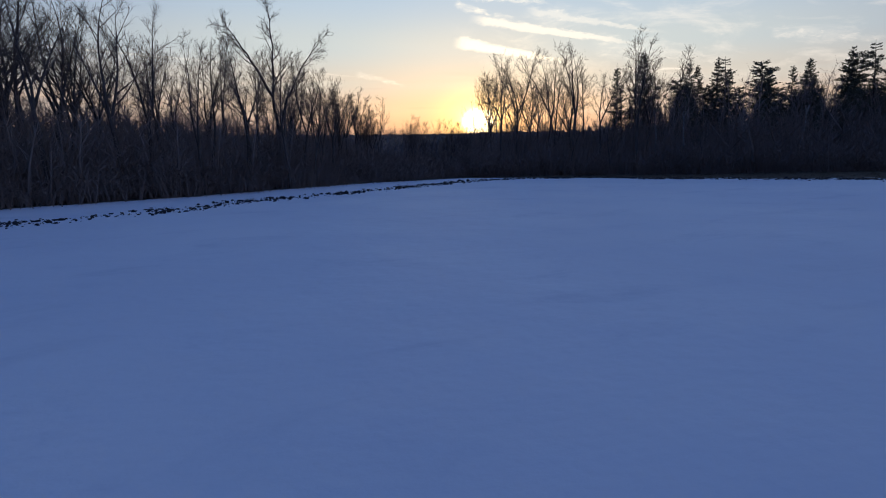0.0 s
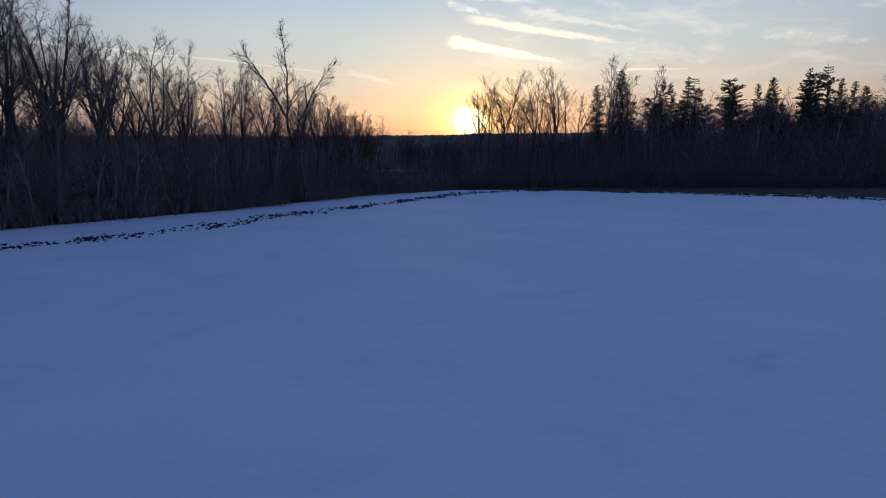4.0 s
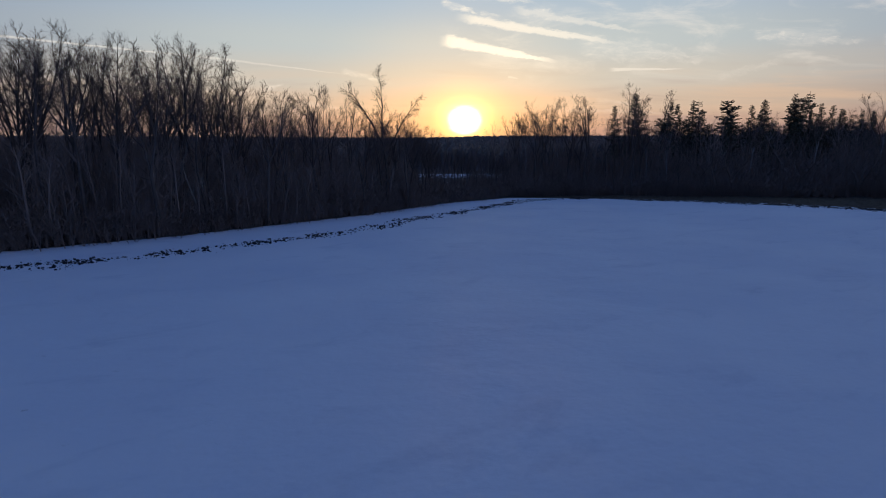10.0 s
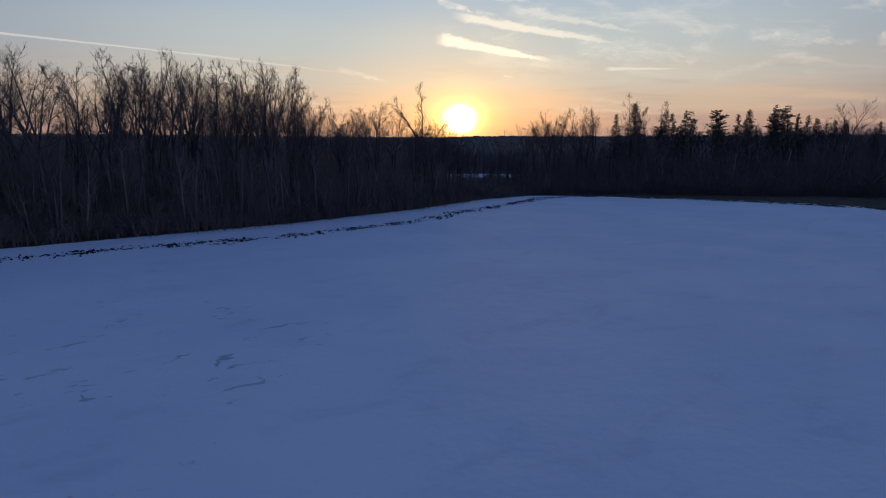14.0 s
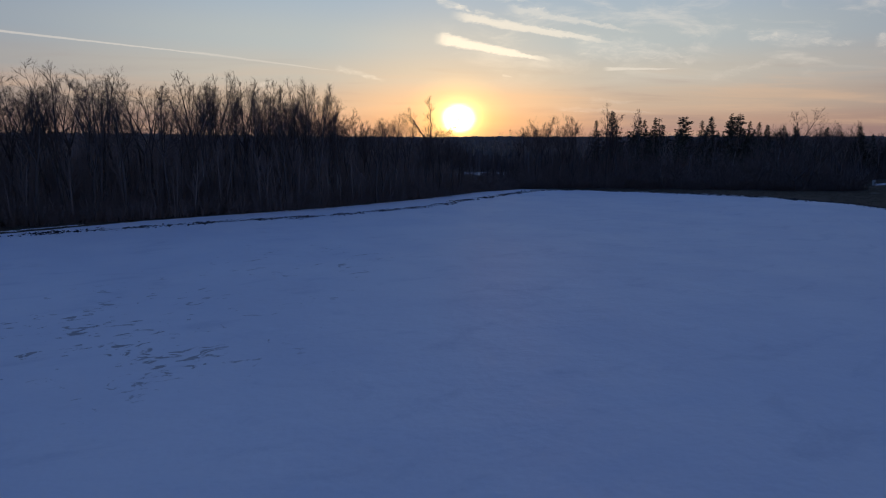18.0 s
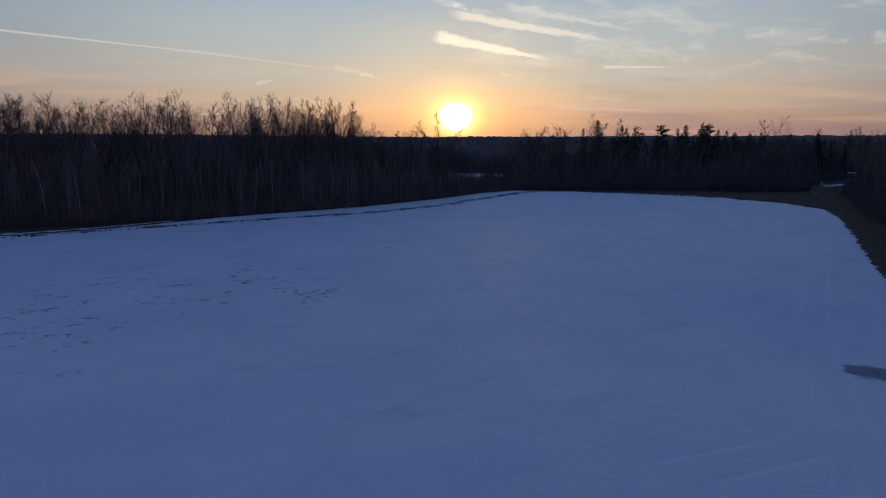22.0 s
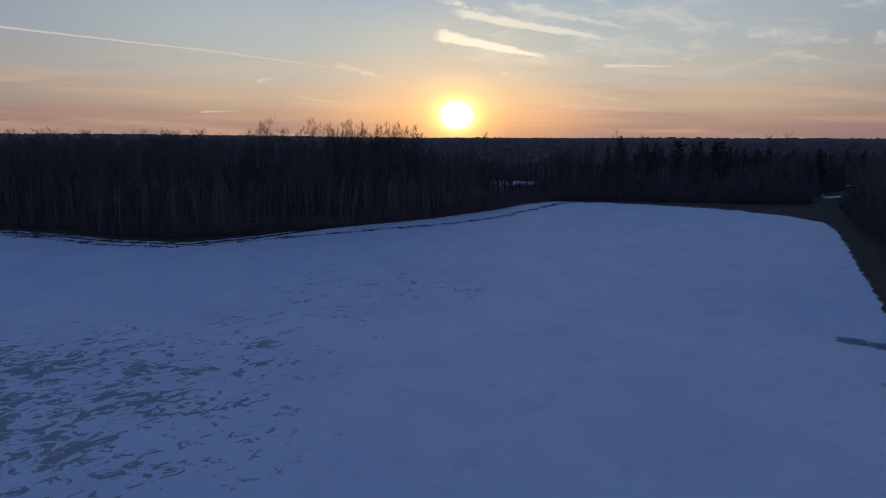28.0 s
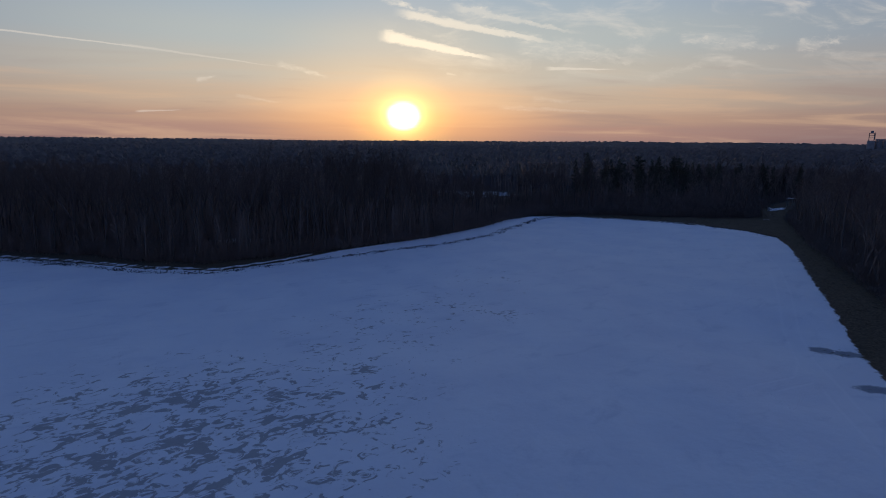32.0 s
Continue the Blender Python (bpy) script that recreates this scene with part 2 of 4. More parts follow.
def ground_material():
    m, k, p = material("snowy_ground")
    co = k.add("ShaderNodeTexCoord").outputs["Object"]
    cover, thin, grass = k.attr("cover"), k.attr("thin"), k.attr("grass")
    ragged = k.math("ADD", k.math("MULTIPLY", k.math("SUBTRACT", k.noise(co, 0.8, 7, 0.7), 0.5), 2.4), cover)
    snow = k.smooth(ragged, -0.12, 0.12)
    # wind-scoured holes, drawn out along the wind
    wind = k.mapping(k.mapping(co, turn=(0, 0, -28)), (0.72, 1.0, 1.0))
    holes = k.math("ADD", k.math("MULTIPLY", k.noise(wind, 1.15, 8, 0.60, 1.1), 0.72), k.math("MULTIPLY", k.noise(co, 0.22, 3, 0.6), 0.28))
    level = k.math("ADD", holes, k.math("MULTIPLY", thin, 0.143))
    bare = k.math("MULTIPLY", k.smooth(level, 0.635, 0.678), k.smooth(thin, 0.0, 0.5, 0.0, 0.56))
    snow = k.math("MULTIPLY", snow, k.math("SUBTRACT", 1.0, bare))
    fine, coarse = k.noise(co, 9.0, 4, 0.6), k.noise(co, 0.12, 3, 0.5)
    soil = k.mix(k.smooth(fine, 0.3, 0.7), (0.04, 0.033, 0.026), (0.11, 0.09, 0.07))
    turf = k.mix(k.smooth(k.noise(k.mapping(co, (1, 1, 1)), 3.0, 5, 0.7), 0.3, 0.7), (0.058, 0.042, 0.025), (0.14, 0.102, 0.062))
    earth = k.mix(grass, soil, turf)
    white = k.mix(k.smooth(coarse, 0.3, 0.7), (0.81, 0.83, 0.865), (0.88, 0.89, 0.90))
    streak = k.noise(k.mapping(k.mapping(co, turn=(0, 0, -30)), (0.5, 1.0, 1.0)), 0.4, 6, 0.64, 0.6)
    white = k.mix(k.smooth(streak, 0.52, 0.76, 0.0, 0.42), white, (0.60, 0.63, 0.69))
    wet = k.math("ADD", k.attr("slush"), k.math("MULTIPLY", k.math("SUBTRACT", k.noise(co, 1.4, 6, 0.7), 0.5), 0.9))
    white = k.mix(k.smooth(wet, 0.28, 0.62), white, (0.24, 0.27, 0.31))
    k.put(p.inputs["Roughness"], k.smooth(snow, 0, 1, 0.95, 0.62))
    p.inputs["Specular IOR Level"].default_value = 0.29
    # wheel tracks: two packed ruts either side of a line
    rut = k.math("ABSOLUTE", k.math("SUBTRACT", k.math("ABSOLUTE", k.attr("track")), 0.85))
    pressed = k.smooth(k.math("ADD", rut, k.math("MULTIPLY", k.noise(co, 1.5), 0.15)), 0.12, 0.34, 0.4, 0.0)
    white = k.mix(k.math("MULTIPLY", pressed, 0.8), white, (0.93, 0.94, 0.95))
    k.put(p.inputs["Base Color"], k.mix(snow, earth, white))
    drift = k.bump(k.noise(wind, 0.35, 4, 0.55), 0.35, 0.4)
    crust = k.bump(k.noise(wind, 4.0, 5, 0.6), 0.35, 0.03, drift)
    k.put(p.inputs["Normal"], k.bump(k.math("SUBTRACT", snow, pressed), 0.6, 0.06, crust))
    return m


GROUND = ground_material()


# ---- the lie of the land ----
def sstep(a, b, x):
    t = np.clip((x - a) / (b - a), 0, 1)
    return t * t * (3 - 2 * t)


def land(x, y):
    """Height of the ground."""
    z = 0.8 * sstep(18, 45, x) * sstep(-45, -10, y)
    z = z - 1.2 * np.exp(-((x - 3) ** 2 + (y + 53) ** 2) / 180) + 0.7 * np.exp(-((x + 50) ** 2 + (y + 66) ** 2) / 500)
    z = z - 0.4 * np.exp(-((x + 5) ** 2 + (y - 3) ** 2) / 300)
    far = sstep(450, 1200, np.hypot(x, y))
    return z - 2.0 * sstep(70, 200, y) * (1 - far) + far * 7.0


FOREST_EDGE = [(-400, 90), (-220, 45), (-150, 24), (-116, 11), (-98, 6), (-88, -0.5), (-76, -4), (-64, 1.5), (-50, 10.5), (-40, 17), (-33, 22), (-19, 36),
               (-8, 51), (2, 60), (10, 62), (19, 61.5), (30, 55.5), (40, 48.5), (50, 45.5), (60, 44.5), (66, 47), (76, 62), (90, 75), (110, 92)]
RIGHT_EDGE = [(123, 84), (103, 68), (85, 57), (68, 38), (56, 18), (44, 0), (37, -14), (31, -25), (24, -38.5), (14, -56), (2, -80), (-20, -130), (-60, -220)]
SNOW_EDGE = [(-400, 80), (-220, 38), (-150, 18), (-116, 6.5), (-98, -0.5), (-84, -7), (-72, -9.5), (-62, -2.5), (-53, 7.5), (-40, 17.5), (-33, 22.8), (-19, 37.2), (-8, 52),
             (1, 59), (8, 58.5), (15, 57), (24, 51), (32, 42), (39, 31.5), (44, 21), (44.5, 11), (38.5, -1.5), (27, -20), (16.5, -37), (8, -51),
             (2, -61), (-4, -74), (-14, -98), (-30, -130), (-70, -220)]


TRACK = [(34, 6), (24, -16), (13, -33), (4, -46), (-2.5, -57), (-8, -68), (-14, -82), (-20, -100)]
CROSS_TRACK = [(-2.5, -57), (-7, -62), (-14, -64.5)]


def inside(poly, x, y):
    res = np.zeros(x.shape, bool)
    for (x0, y0), (x1, y1) in zip(poly, poly[1:] + poly[:1]):
        if y0 != y1:
            res ^= ((y0 > y) != (y1 > y)) & (x < (x1 - x0) * (y - y0) / (y1 - y0) + x0)
    return res


def distance(line, x, y):
    best = np.full(x.shape, 1e9)
    for (x0, y0), (x1, y1) in zip(line, line[1:]):
        dx, dy = x1 - x0, y1 - y0
        t = np.clip(((x - x0) * dx + (y - y0) * dy) / (dx * dx + dy * dy), 0, 1)
        best = np.minimum(best, np.hypot(x - x0 - t * dx, y - y0 - t * dy))
    return best


OPEN = FOREST_EDGE + RIGHT_EDGE + [(-300, -400), (-900, -400), (-900, 100)]
FIELD = SNOW_EDGE + [(-300, -400), (-900, -400), (-900, 100)]


def open_depth(x, y):
    """Metres into the open land; negative inside the woods."""
    d = np.minimum(distance(FOREST_EDGE, x, y), distance(RIGHT_EDGE, x, y))
    return np.where(inside(OPEN, x, y), d, -d)


def mesh_from(name, verts, faces, mat, smooth=False):
    me = bpy.data.meshes.new(name)
    me.from_pydata(verts, [], faces)
    me.materials.append(mat)
    if smooth:
        me.polygons.foreach_set("use_smooth", np.ones(len(me.polygons), bool))
    return me


def mesh_fast(name, verts, tris, mat):
    """A mesh out of arrays of places and triangles."""
    me = bpy.data.meshes.new(name)
    me.vertices.add(len(verts))
    me.vertices.foreach_set("co", np.asarray(verts, np.float32).ravel())
    me.loops.add(len(tris) * 3)
    me.loops.foreach_set("vertex_index", np.asarray(tris, np.int32).ravel())
    me.polygons.add(len(tris))
    me.polygons.foreach_set("loop_start", np.arange(0, len(tris) * 3, 3, dtype=np.int32))
    me.update(calc_edges=True)
    me.materials.append(mat)
    return me


def make_ground():
    def axis(lo, hi, step):
        grow = []
        d, s = 0.0, step
        while d < 4600:
            s *= 1.28
            d += s
            grow.append(d)
        grow = np.array(grow)
        return np.concatenate((lo - grow[::-1], np.arange(lo, hi + 0.01, step), hi + grow))
    xs, ys = axis(-122, 92, 1.0), axis(-128, 80, 1.0)
    X, Y = np.meshgrid(xs, ys)
    Z = land(X, Y)
    n, w = X.size, len(xs)
    idx = np.arange(n).reshape(X.shape)
    quads = np.stack((idx[:-1, :-1], idx[:-1, 1:], idx[1:, 1:], idx[1:, :-1]), -1).reshape(-1, 4)
    me = mesh_from("ground", np.stack((X, Y, Z), -1).reshape(-1, 3).tolist(), quads.tolist(), GROUND, True)
    x, y = X.ravel(), Y.ravel()
    d = distance(SNOW_EDGE, x, y)
    cover = np.clip(np.where(inside(FIELD, x, y), d, -d), -4, 4)
    cover = np.where((cover < -0.7) & (cover > -2.2) & (x > 14) & (x < 41) & (y > 28), 0.1, cover)
    cover = np.where((cover < -1.0) & (cover > -2.6) & (x > -130) & (x < -57), 0.15, cover)
    # clearings with snow in the woods
    for cx, cy, rx, ry in ((-5, 155, 27, 22), (-11, 116, 3.5, 3), (-5, 113, 4, 2.2), (-7, 100, 2.2, 1.6), (53, 200, 22, 8), (83, 63.6, 1.7, 1.0), (85.6, 65.4, 2.2, 1.1), (88, 67.6, 1.5, 1.5), (85, 67.6, 1.0, 0.8),
                           (80.8, 62.6, 0.9, 0.6), (90.5, 69.5, 1.2, 0.8), (73, 51.5, 1.6, 0.5), (69.5, 46.5, 1.0, 0.4), (64, 41, 1.2, 0.4), (-75, 22, 6, 3), (-48, 60, 8, 4)):
        e = 1 - np.hypot((x - cx) / rx, (y - cy) / ry)
        cover = np.maximum(cover, np.clip(e * 3, -4, 1.2))
    # thawed and frozen slush
    slush = np.zeros(x.shape)
    for cx, cy, rx, ry, turn in ((2.4, -52.9, 2.0, 1.5, 0), (4.8, -54.8, 3.4, 1.4, -30), (-1.8, -65, 3.2, 1.6, -20)):
        c, sn = math.cos(radians(turn)), math.sin(radians(turn))
        e = 1 - np.hypot(((x - cx) * c + (y - cy) * sn) / rx, ((y - cy) * c - (x - cx) * sn) / ry)
        slush = np.maximum(slush, np.clip(e * 1.6, 0, 1))
    knoll = np.exp(-(((x + 63) / 20) ** 2 + ((y + 70) / 20) ** 2) ** 1.5)
    spots = 0.36 * np.exp(-(((x + 28) / 10) ** 2 + ((y + 17) / 12) ** 2)) + 0.34 * np.exp(-(((x + 32) / 7) ** 2 + ((y + 38) / 6) ** 2)) + 0.62 * np.exp(-(((x + 51) / 11) ** 2 + ((y + 55) / 11) ** 2)) + 0.42 * np.exp(-(((x + 44) / 14) ** 2 + ((y + 36) / 12) ** 2)) + 0.9 * np.exp(-(((x - 3.2) / 2.2) ** 2 + ((y + 54) / 1.6) ** 2)) + 0.8 * np.exp(-(((x + 1.5) / 3.0) ** 2 + ((y + 65) / 1.5) ** 2))
    thin = np.clip(np.maximum(knoll, spots), 0, 1)
    grass = np.clip(open_depth(x, y) / 1.5 + 0.6, 0, 1)
    track = np.full(x.shape, 9.0)
    for line in (TRACK, CROSS_TRACK):
        for (x0, y0), (x1, y1) in zip(line, line[1:]):
            dx, dy = x1 - x0, y1 - y0
            length = math.hypot(dx, dy)
            t = ((x - x0) * dx + (y - y0) * dy) / length ** 2
            side = ((x - x0) * dy - (y - y0) * dx) / length
            track = np.where((t >= -0.05) & (t <= 1.05) & (np.abs(side) < np.abs(track)), side, track)
    for name, values in (("cover", cover), ("thin", thin), ("grass", grass), ("track", track), ("slush", slush)):
        me.attributes.new(name, "FLOAT", "POINT").data.foreach_set("value", values.astype(np.float32))
    tagged(new("ground", me), "snow-covered open field with scoured bare patches and dry grass margins", "field", kind="structure")


make_ground()


# ---- growing things ----
class Shape:
    """Tubes and blades gathered into one mesh."""

    def __init__(self):
        self.v, self.f = [], []

    def tube(self, pts, radii, sides):
        base = len(self.v)
        for i, (p, r) in enumerate(zip(pts, radii)):
            q = (pts[min(i + 1, len(pts) - 1)] - pts[max(i - 1, 0)]).normalized()
            a = q.orthogonal().normalized()
            b = q.cross(a)
            for s in range(sides):
                t = math.tau * s / sides
                self.v.append(p + (a * math.cos(t) + b * math.sin(t)) * r)
        for i in range(len(pts) - 1):
            for s in range(sides):
                a, b = base + i * sides + s, base + i * sides + (s + 1) % sides
                self.f += [(a, b, b + sides), (a, b + sides, a + sides)]

    def spike(self, p, q, r):
        """A thin three-sided twig from p that ends in a point at q."""
        base = len(self.v)
        w = (q - p).normalized()
        a = w.orthogonal().normalized() * r
        b = w.cross(a)
        self.v += [p + a, p - a * 0.5 + b * 0.87, p - a * 0.5 - b * 0.87, q]
        self.f += [(base, base + 1, base + 3), (base + 1, base + 2, base + 3), (base + 2, base, base + 3)]

    def hair(self, p, q, r):
        """The finest twigs: two crossed slivers."""
        base = len(self.v)
        a = (q - p).orthogonal().normalized() * r
        b = (q - p).normalized().cross(a)
        self.v += [p + a, p - a, q, p + b, p - b]
        self.f += [(base, base + 1, base + 2), (base + 3, base + 4, base + 2)]

    def spray(self, p, q, side):
        """A tuft of needles."""
        base = len(self.v)
        self.v += [p, q + side, q - side]
        self.f.append((base, base + 1, base + 2))

    def mesh(self, name, mat):
        return mesh_fast(name, [tuple(p) for p in self.v], self.f, mat)


def bent(rng, p, way, length, n, bend, lift):
    """A wandering line of n steps."""
    pts, way = [p], way.normalized()
    for i in range(n):
        way = (way + Vector((rng.uniform(-bend, bend), rng.uniform(-bend, bend), rng.uniform(-bend, bend) + lift))).normalized()
        pts.append(pts[-1] + way * (length / n))
    return pts


def swung(rng, way, angle):
    """way, turned by that angle to a random side."""
    a = way.orthogonal().normalized()
    b = way.cross(a)
    t = rng.uniform(0, math.tau)
    return way * math.cos(angle) + (a * math.cos(t) + b * math.sin(t)) * math.sin(angle)


def along(pts, t):
    t *= len(pts) - 1
    i = min(int(t), len(pts) - 2)
    return pts[i].lerp(pts[i + 1], t - i), (pts[i + 1] - pts[i]).normalized()


def bare_tree_shapes(seed, height, leaders, fork, spread, levels=6, fine=3):
    """Trunk and crown of a leafless tree that forks again and again."""
    rng = random.Random(seed)
    trunk, crown = Shape(), Shape()
    r0 = height * rng.uniform(0.0095, 0.0125)
    up = Vector((rng.uniform(-0.07, 0.07), rng.uniform(-0.07, 0.07), 1))
    stem = bent(rng, Vector((0, 0, -0.3)), up, height * fork + 0.3, 6, 0.05, 0.05)
    trunk.tube(stem, [r0 * (1.4 if i == 0 else 1.0 - 0.04 * i) for i in range(7)], 8)
    for _ in range(3):
        p, w = along(stem, rng.uniform(0.5, 0.95))
        crown.tube(bent(rng, p, swung(rng, w, radians(rng.uniform(40, 75))), height * rng.uniform(0.06, 0.16), 3, 0.2, 0.08), [0.035, 0.026, 0.018, 0.008], 3)

    def fork_on(p, way, length, r, level, first):
        steps = 3 if level < 2 else 2
        line = bent(rng, p, way, length, steps, 0.13 if level else 0.08, 0.07)
        radii = [r * (1 - 0.3 * i / steps) for i in range(steps + 1)]
        (trunk if level < 2 else crown).tube(line, radii, 6 if level < 2 else (4 if level < 4 else 3))
        if level >= 2:
            for _ in range(fine):
                p2, w2 = along(line, rng.uniform(0.1, 1.0))
                q = p2 + (swung(rng, w2, radians(rng.uniform(25, 60))) + Vector((0, 0, 0.15))) * rng.uniform(0.35, 1.0) * (0.55 + 0.5 * length)
                crown.hair(p2, q, 0.010)
        if level + 1 >= levels:
            return
        way = (line[-1] - line[-2]).normalized()
        count = first if first else (3 if rng.random() < 0.3 else 2)
        base = rng.uniform(0, math.tau)
        a = way.orthogonal().normalized()
        b = way.cross(a)
        for n in range(count):
            lead = n == 0
            angle = radians(rng.uniform(6, 18) if lead and not first else rng.uniform(0.75, 1.25) * spread)
            t = base + math.tau * n / count + rng.uniform(-0.4, 0.4)
            w = way * math.cos(angle) + (a * math.cos(t) + b * math.sin(t)) * math.sin(angle)
            size = rng.uniform(0.74, 0.92) if lead else rng.uniform(0.62, 0.86)
            fork_on(line[-1], w, length * size, max(0.012, r * (0.7 if lead else 0.56)), level + 1, 0)

    way = (stem[-1] - stem[-2]).normalized()
    base = rng.uniform(0, math.tau)
    for n in range(leaders):
        t = base + math.tau * n / leaders + rng.uniform(-0.4, 0.4)
        angle = radians(spread * rng.uniform(0.5, 1.0)) if leaders > 1 else 0.03
        w = Vector((math.cos(t) * math.sin(angle), math.sin(t) * math.sin(angle), math.cos(angle))) + way * 0.2
        fork_on(stem[-1] - way * 0.1, w, height * (1 - fork) * 0.285 * rng.uniform(0.9, 1.12), r0 * (0.85 if leaders == 1 else 0.62), 0 if leaders > 1 else 0, 0)
    top = sorted(p.z for p in crown.v)[int(len(crown.v) * 0.994)]
    for shape in (trunk, crown):
        shape.v = [p * (height / top) for p in shape.v]
    return trunk, crown


def conifer_shapes(seed, height, width, droop, ragged, whorl=6, gap=0.022, low=0.18, rounded=False):
    """Trunk and crown of a needle tree."""
    rng = random.Random(seed)
    trunk, crown = Shape(), Shape()
    stem = bent(rng, Vector((0, 0, -0.3)), Vector((0, 0, 1)), height + 0.3, 9, 0.03, 0.05)
    trunk.tube(stem, [height * 0.013 * (1.02 - 0.105 * i) for i in range(10)], 7)
    level = low
    while level < (0.965 if rounded else 0.992):
        if rounded:
            girth = math.sqrt(max(0.0, 1 - ((level - 0.80) / 0.24) ** 2)) if level > 0.58 else 0.35
        else:
            girth = ((1.0 - level) ** 0.78) * (0.5 + 0.5 * min(1.0, level / 0.4))
        for n in range(max(2, whorl + rng.randint(-1, 1))):
            p, _ = along(stem, min(level + rng.uniform(-0.022, 0.022), 0.997))
            az = rng.uniform(0, math.tau)
            reach = width * girth * rng.uniform(1 - ragged, 1.15) + 0.14
            w = Vector((math.cos(az), math.sin(az), 0.6 * level - droop + rng.uniform(-0.28, 0.28)))
            limb = bent(rng, p, w, reach, 3, 0.09, 0.05)
            crown.tube(limb, [0.04, 0.03, 0.018, 0.006], 3)
            count = 4 + int(reach * 7.0)
            for s in range(count):
                u = 0.1 + 0.9 * (s + rng.random()) / count
                p2, w2 = along(limb, min(u, 0.99))
                for _ in range(4):
                    size = (0.20 + 0.22 * min(1.0, reach / 2.5)) * rng.uniform(0.6, 1.3)
                    q = p2 + (w2 * rng.uniform(0.1, 0.9) + Vector((rng.uniform(-0.8, 0.8), rng.uniform(-0.8, 0.8), rng.uniform(-0.55, 0.45)))) * size
                    crown.spray(p2, q, Vector((rng.uniform(-1, 1), rng.uniform(-1, 1), rng.uniform(-1, 1))).normalized() * size * 0.22)
        level += gap * rng.uniform(0.75, 1.3)
    return trunk, crown


def part(name, me, parent, label=""):
    ob = new(name, me)
    ob.parent = parent
    if label:
        ob["label"] = label
    return ob


def make_tree(name, shapes, bark, leafage, label, category, group):
    tree = tagged(new(name), label, category, group)
    tree.empty_display_size = 0.5
    part("trunk", shapes[0].mesh("trunk", bark), tree)
    part("crown", shapes[1].mesh("crown", leafage), tree)
    return tree


def stand(x, y, turn=0.0, size=1.0, lean=0.0, sink=0.0):
    """A pose on the ground."""
    z = float(land(np.array(float(x)), np.array(float(y)))) - sink
    return pose(x, y, z, lean, 0, turn) @ Matrix.Diagonal((size, size, size, 1))


def curved(rng, p, way, length, n, sway, lift):
    """A smooth wandering line of n steps that bends upwards."""
    pts, way = [p], way.normalized()
    drift = Vector((rng.gauss(0, 1), rng.gauss(0, 1), rng.gauss(0, 0.6))) * sway
    for _ in range(n):
        drift = drift * 0.6 + Vector((rng.gauss(0, 1), rng.gauss(0, 1), rng.gauss(0, 0.6))) * sway * 0.7
        way = (way + drift + Vector((0, 0, lift))).normalized()
        pts.append(pts[-1] + way * (length / n))
    return pts


def leafless(rng, crown, lead, r, reach_of, limbs, subs, hairs, low=0.12, coarse=False):
    """Limbs, branchlets and twigs along one leader."""
    for j in range(limbs):
        u = min(low + (0.99 - low) * (j + rng.random()) / limbs, 0.985)
        p, w = along(lead, u)
        reach = reach_of(u) * rng.uniform(0.7, 1.25)
        b = max(0.018, r * (0.56 - 0.42 * u))
        limb = curved(rng, p, swung(rng, w, radians(rng.uniform(30, 58) - 12 * u)), reach, 3 if coarse else 5, 0.085, 0.075)
        if coarse:
            crown.tube(limb, [b, b * 0.75, b * 0.5, b * 0.2], 3)
        else:
            crown.tube(limb, [b, b * 0.84, b * 0.68, b * 0.52, b * 0.36, b * 0.18], 4)
        for q in range(subs):
            v = 0.2 + 0.8 * (q + rng.random()) / subs
            p2, w2 = along(limb, min(v, 0.995))
            size = (reach * (0.50 - 0.30 * v) + 0.30) * rng.uniform(0.7, 1.3)
            way = swung(rng, w2, radians(rng.uniform(28, 62)))
            if coarse:
                end = p2 + (way + Vector((0, 0, 0.15))) * size
                crown.spike(p2, end, 0.022)
                sub = [p2, end]
            else:
                sub = curved(rng, p2, way, size, 3, 0.10, 0.07)
                crown.tube(sub, [0.019, 0.015, 0.010, 0.004], 3)
            for _ in range(hairs):
                p3, w3 = along(sub if rng.random() < 0.8 else limb, rng.uniform(0.05, 1.0))
                crown.hair(p3, p3 + (swung(rng, w3, radians(rng.uniform(20, 65))) + Vector((0, 0, 0.12))) * rng.uniform(0.35, 0.8) * (0.5 + 0.45 * size), 0.018 if coarse else 0.0085)


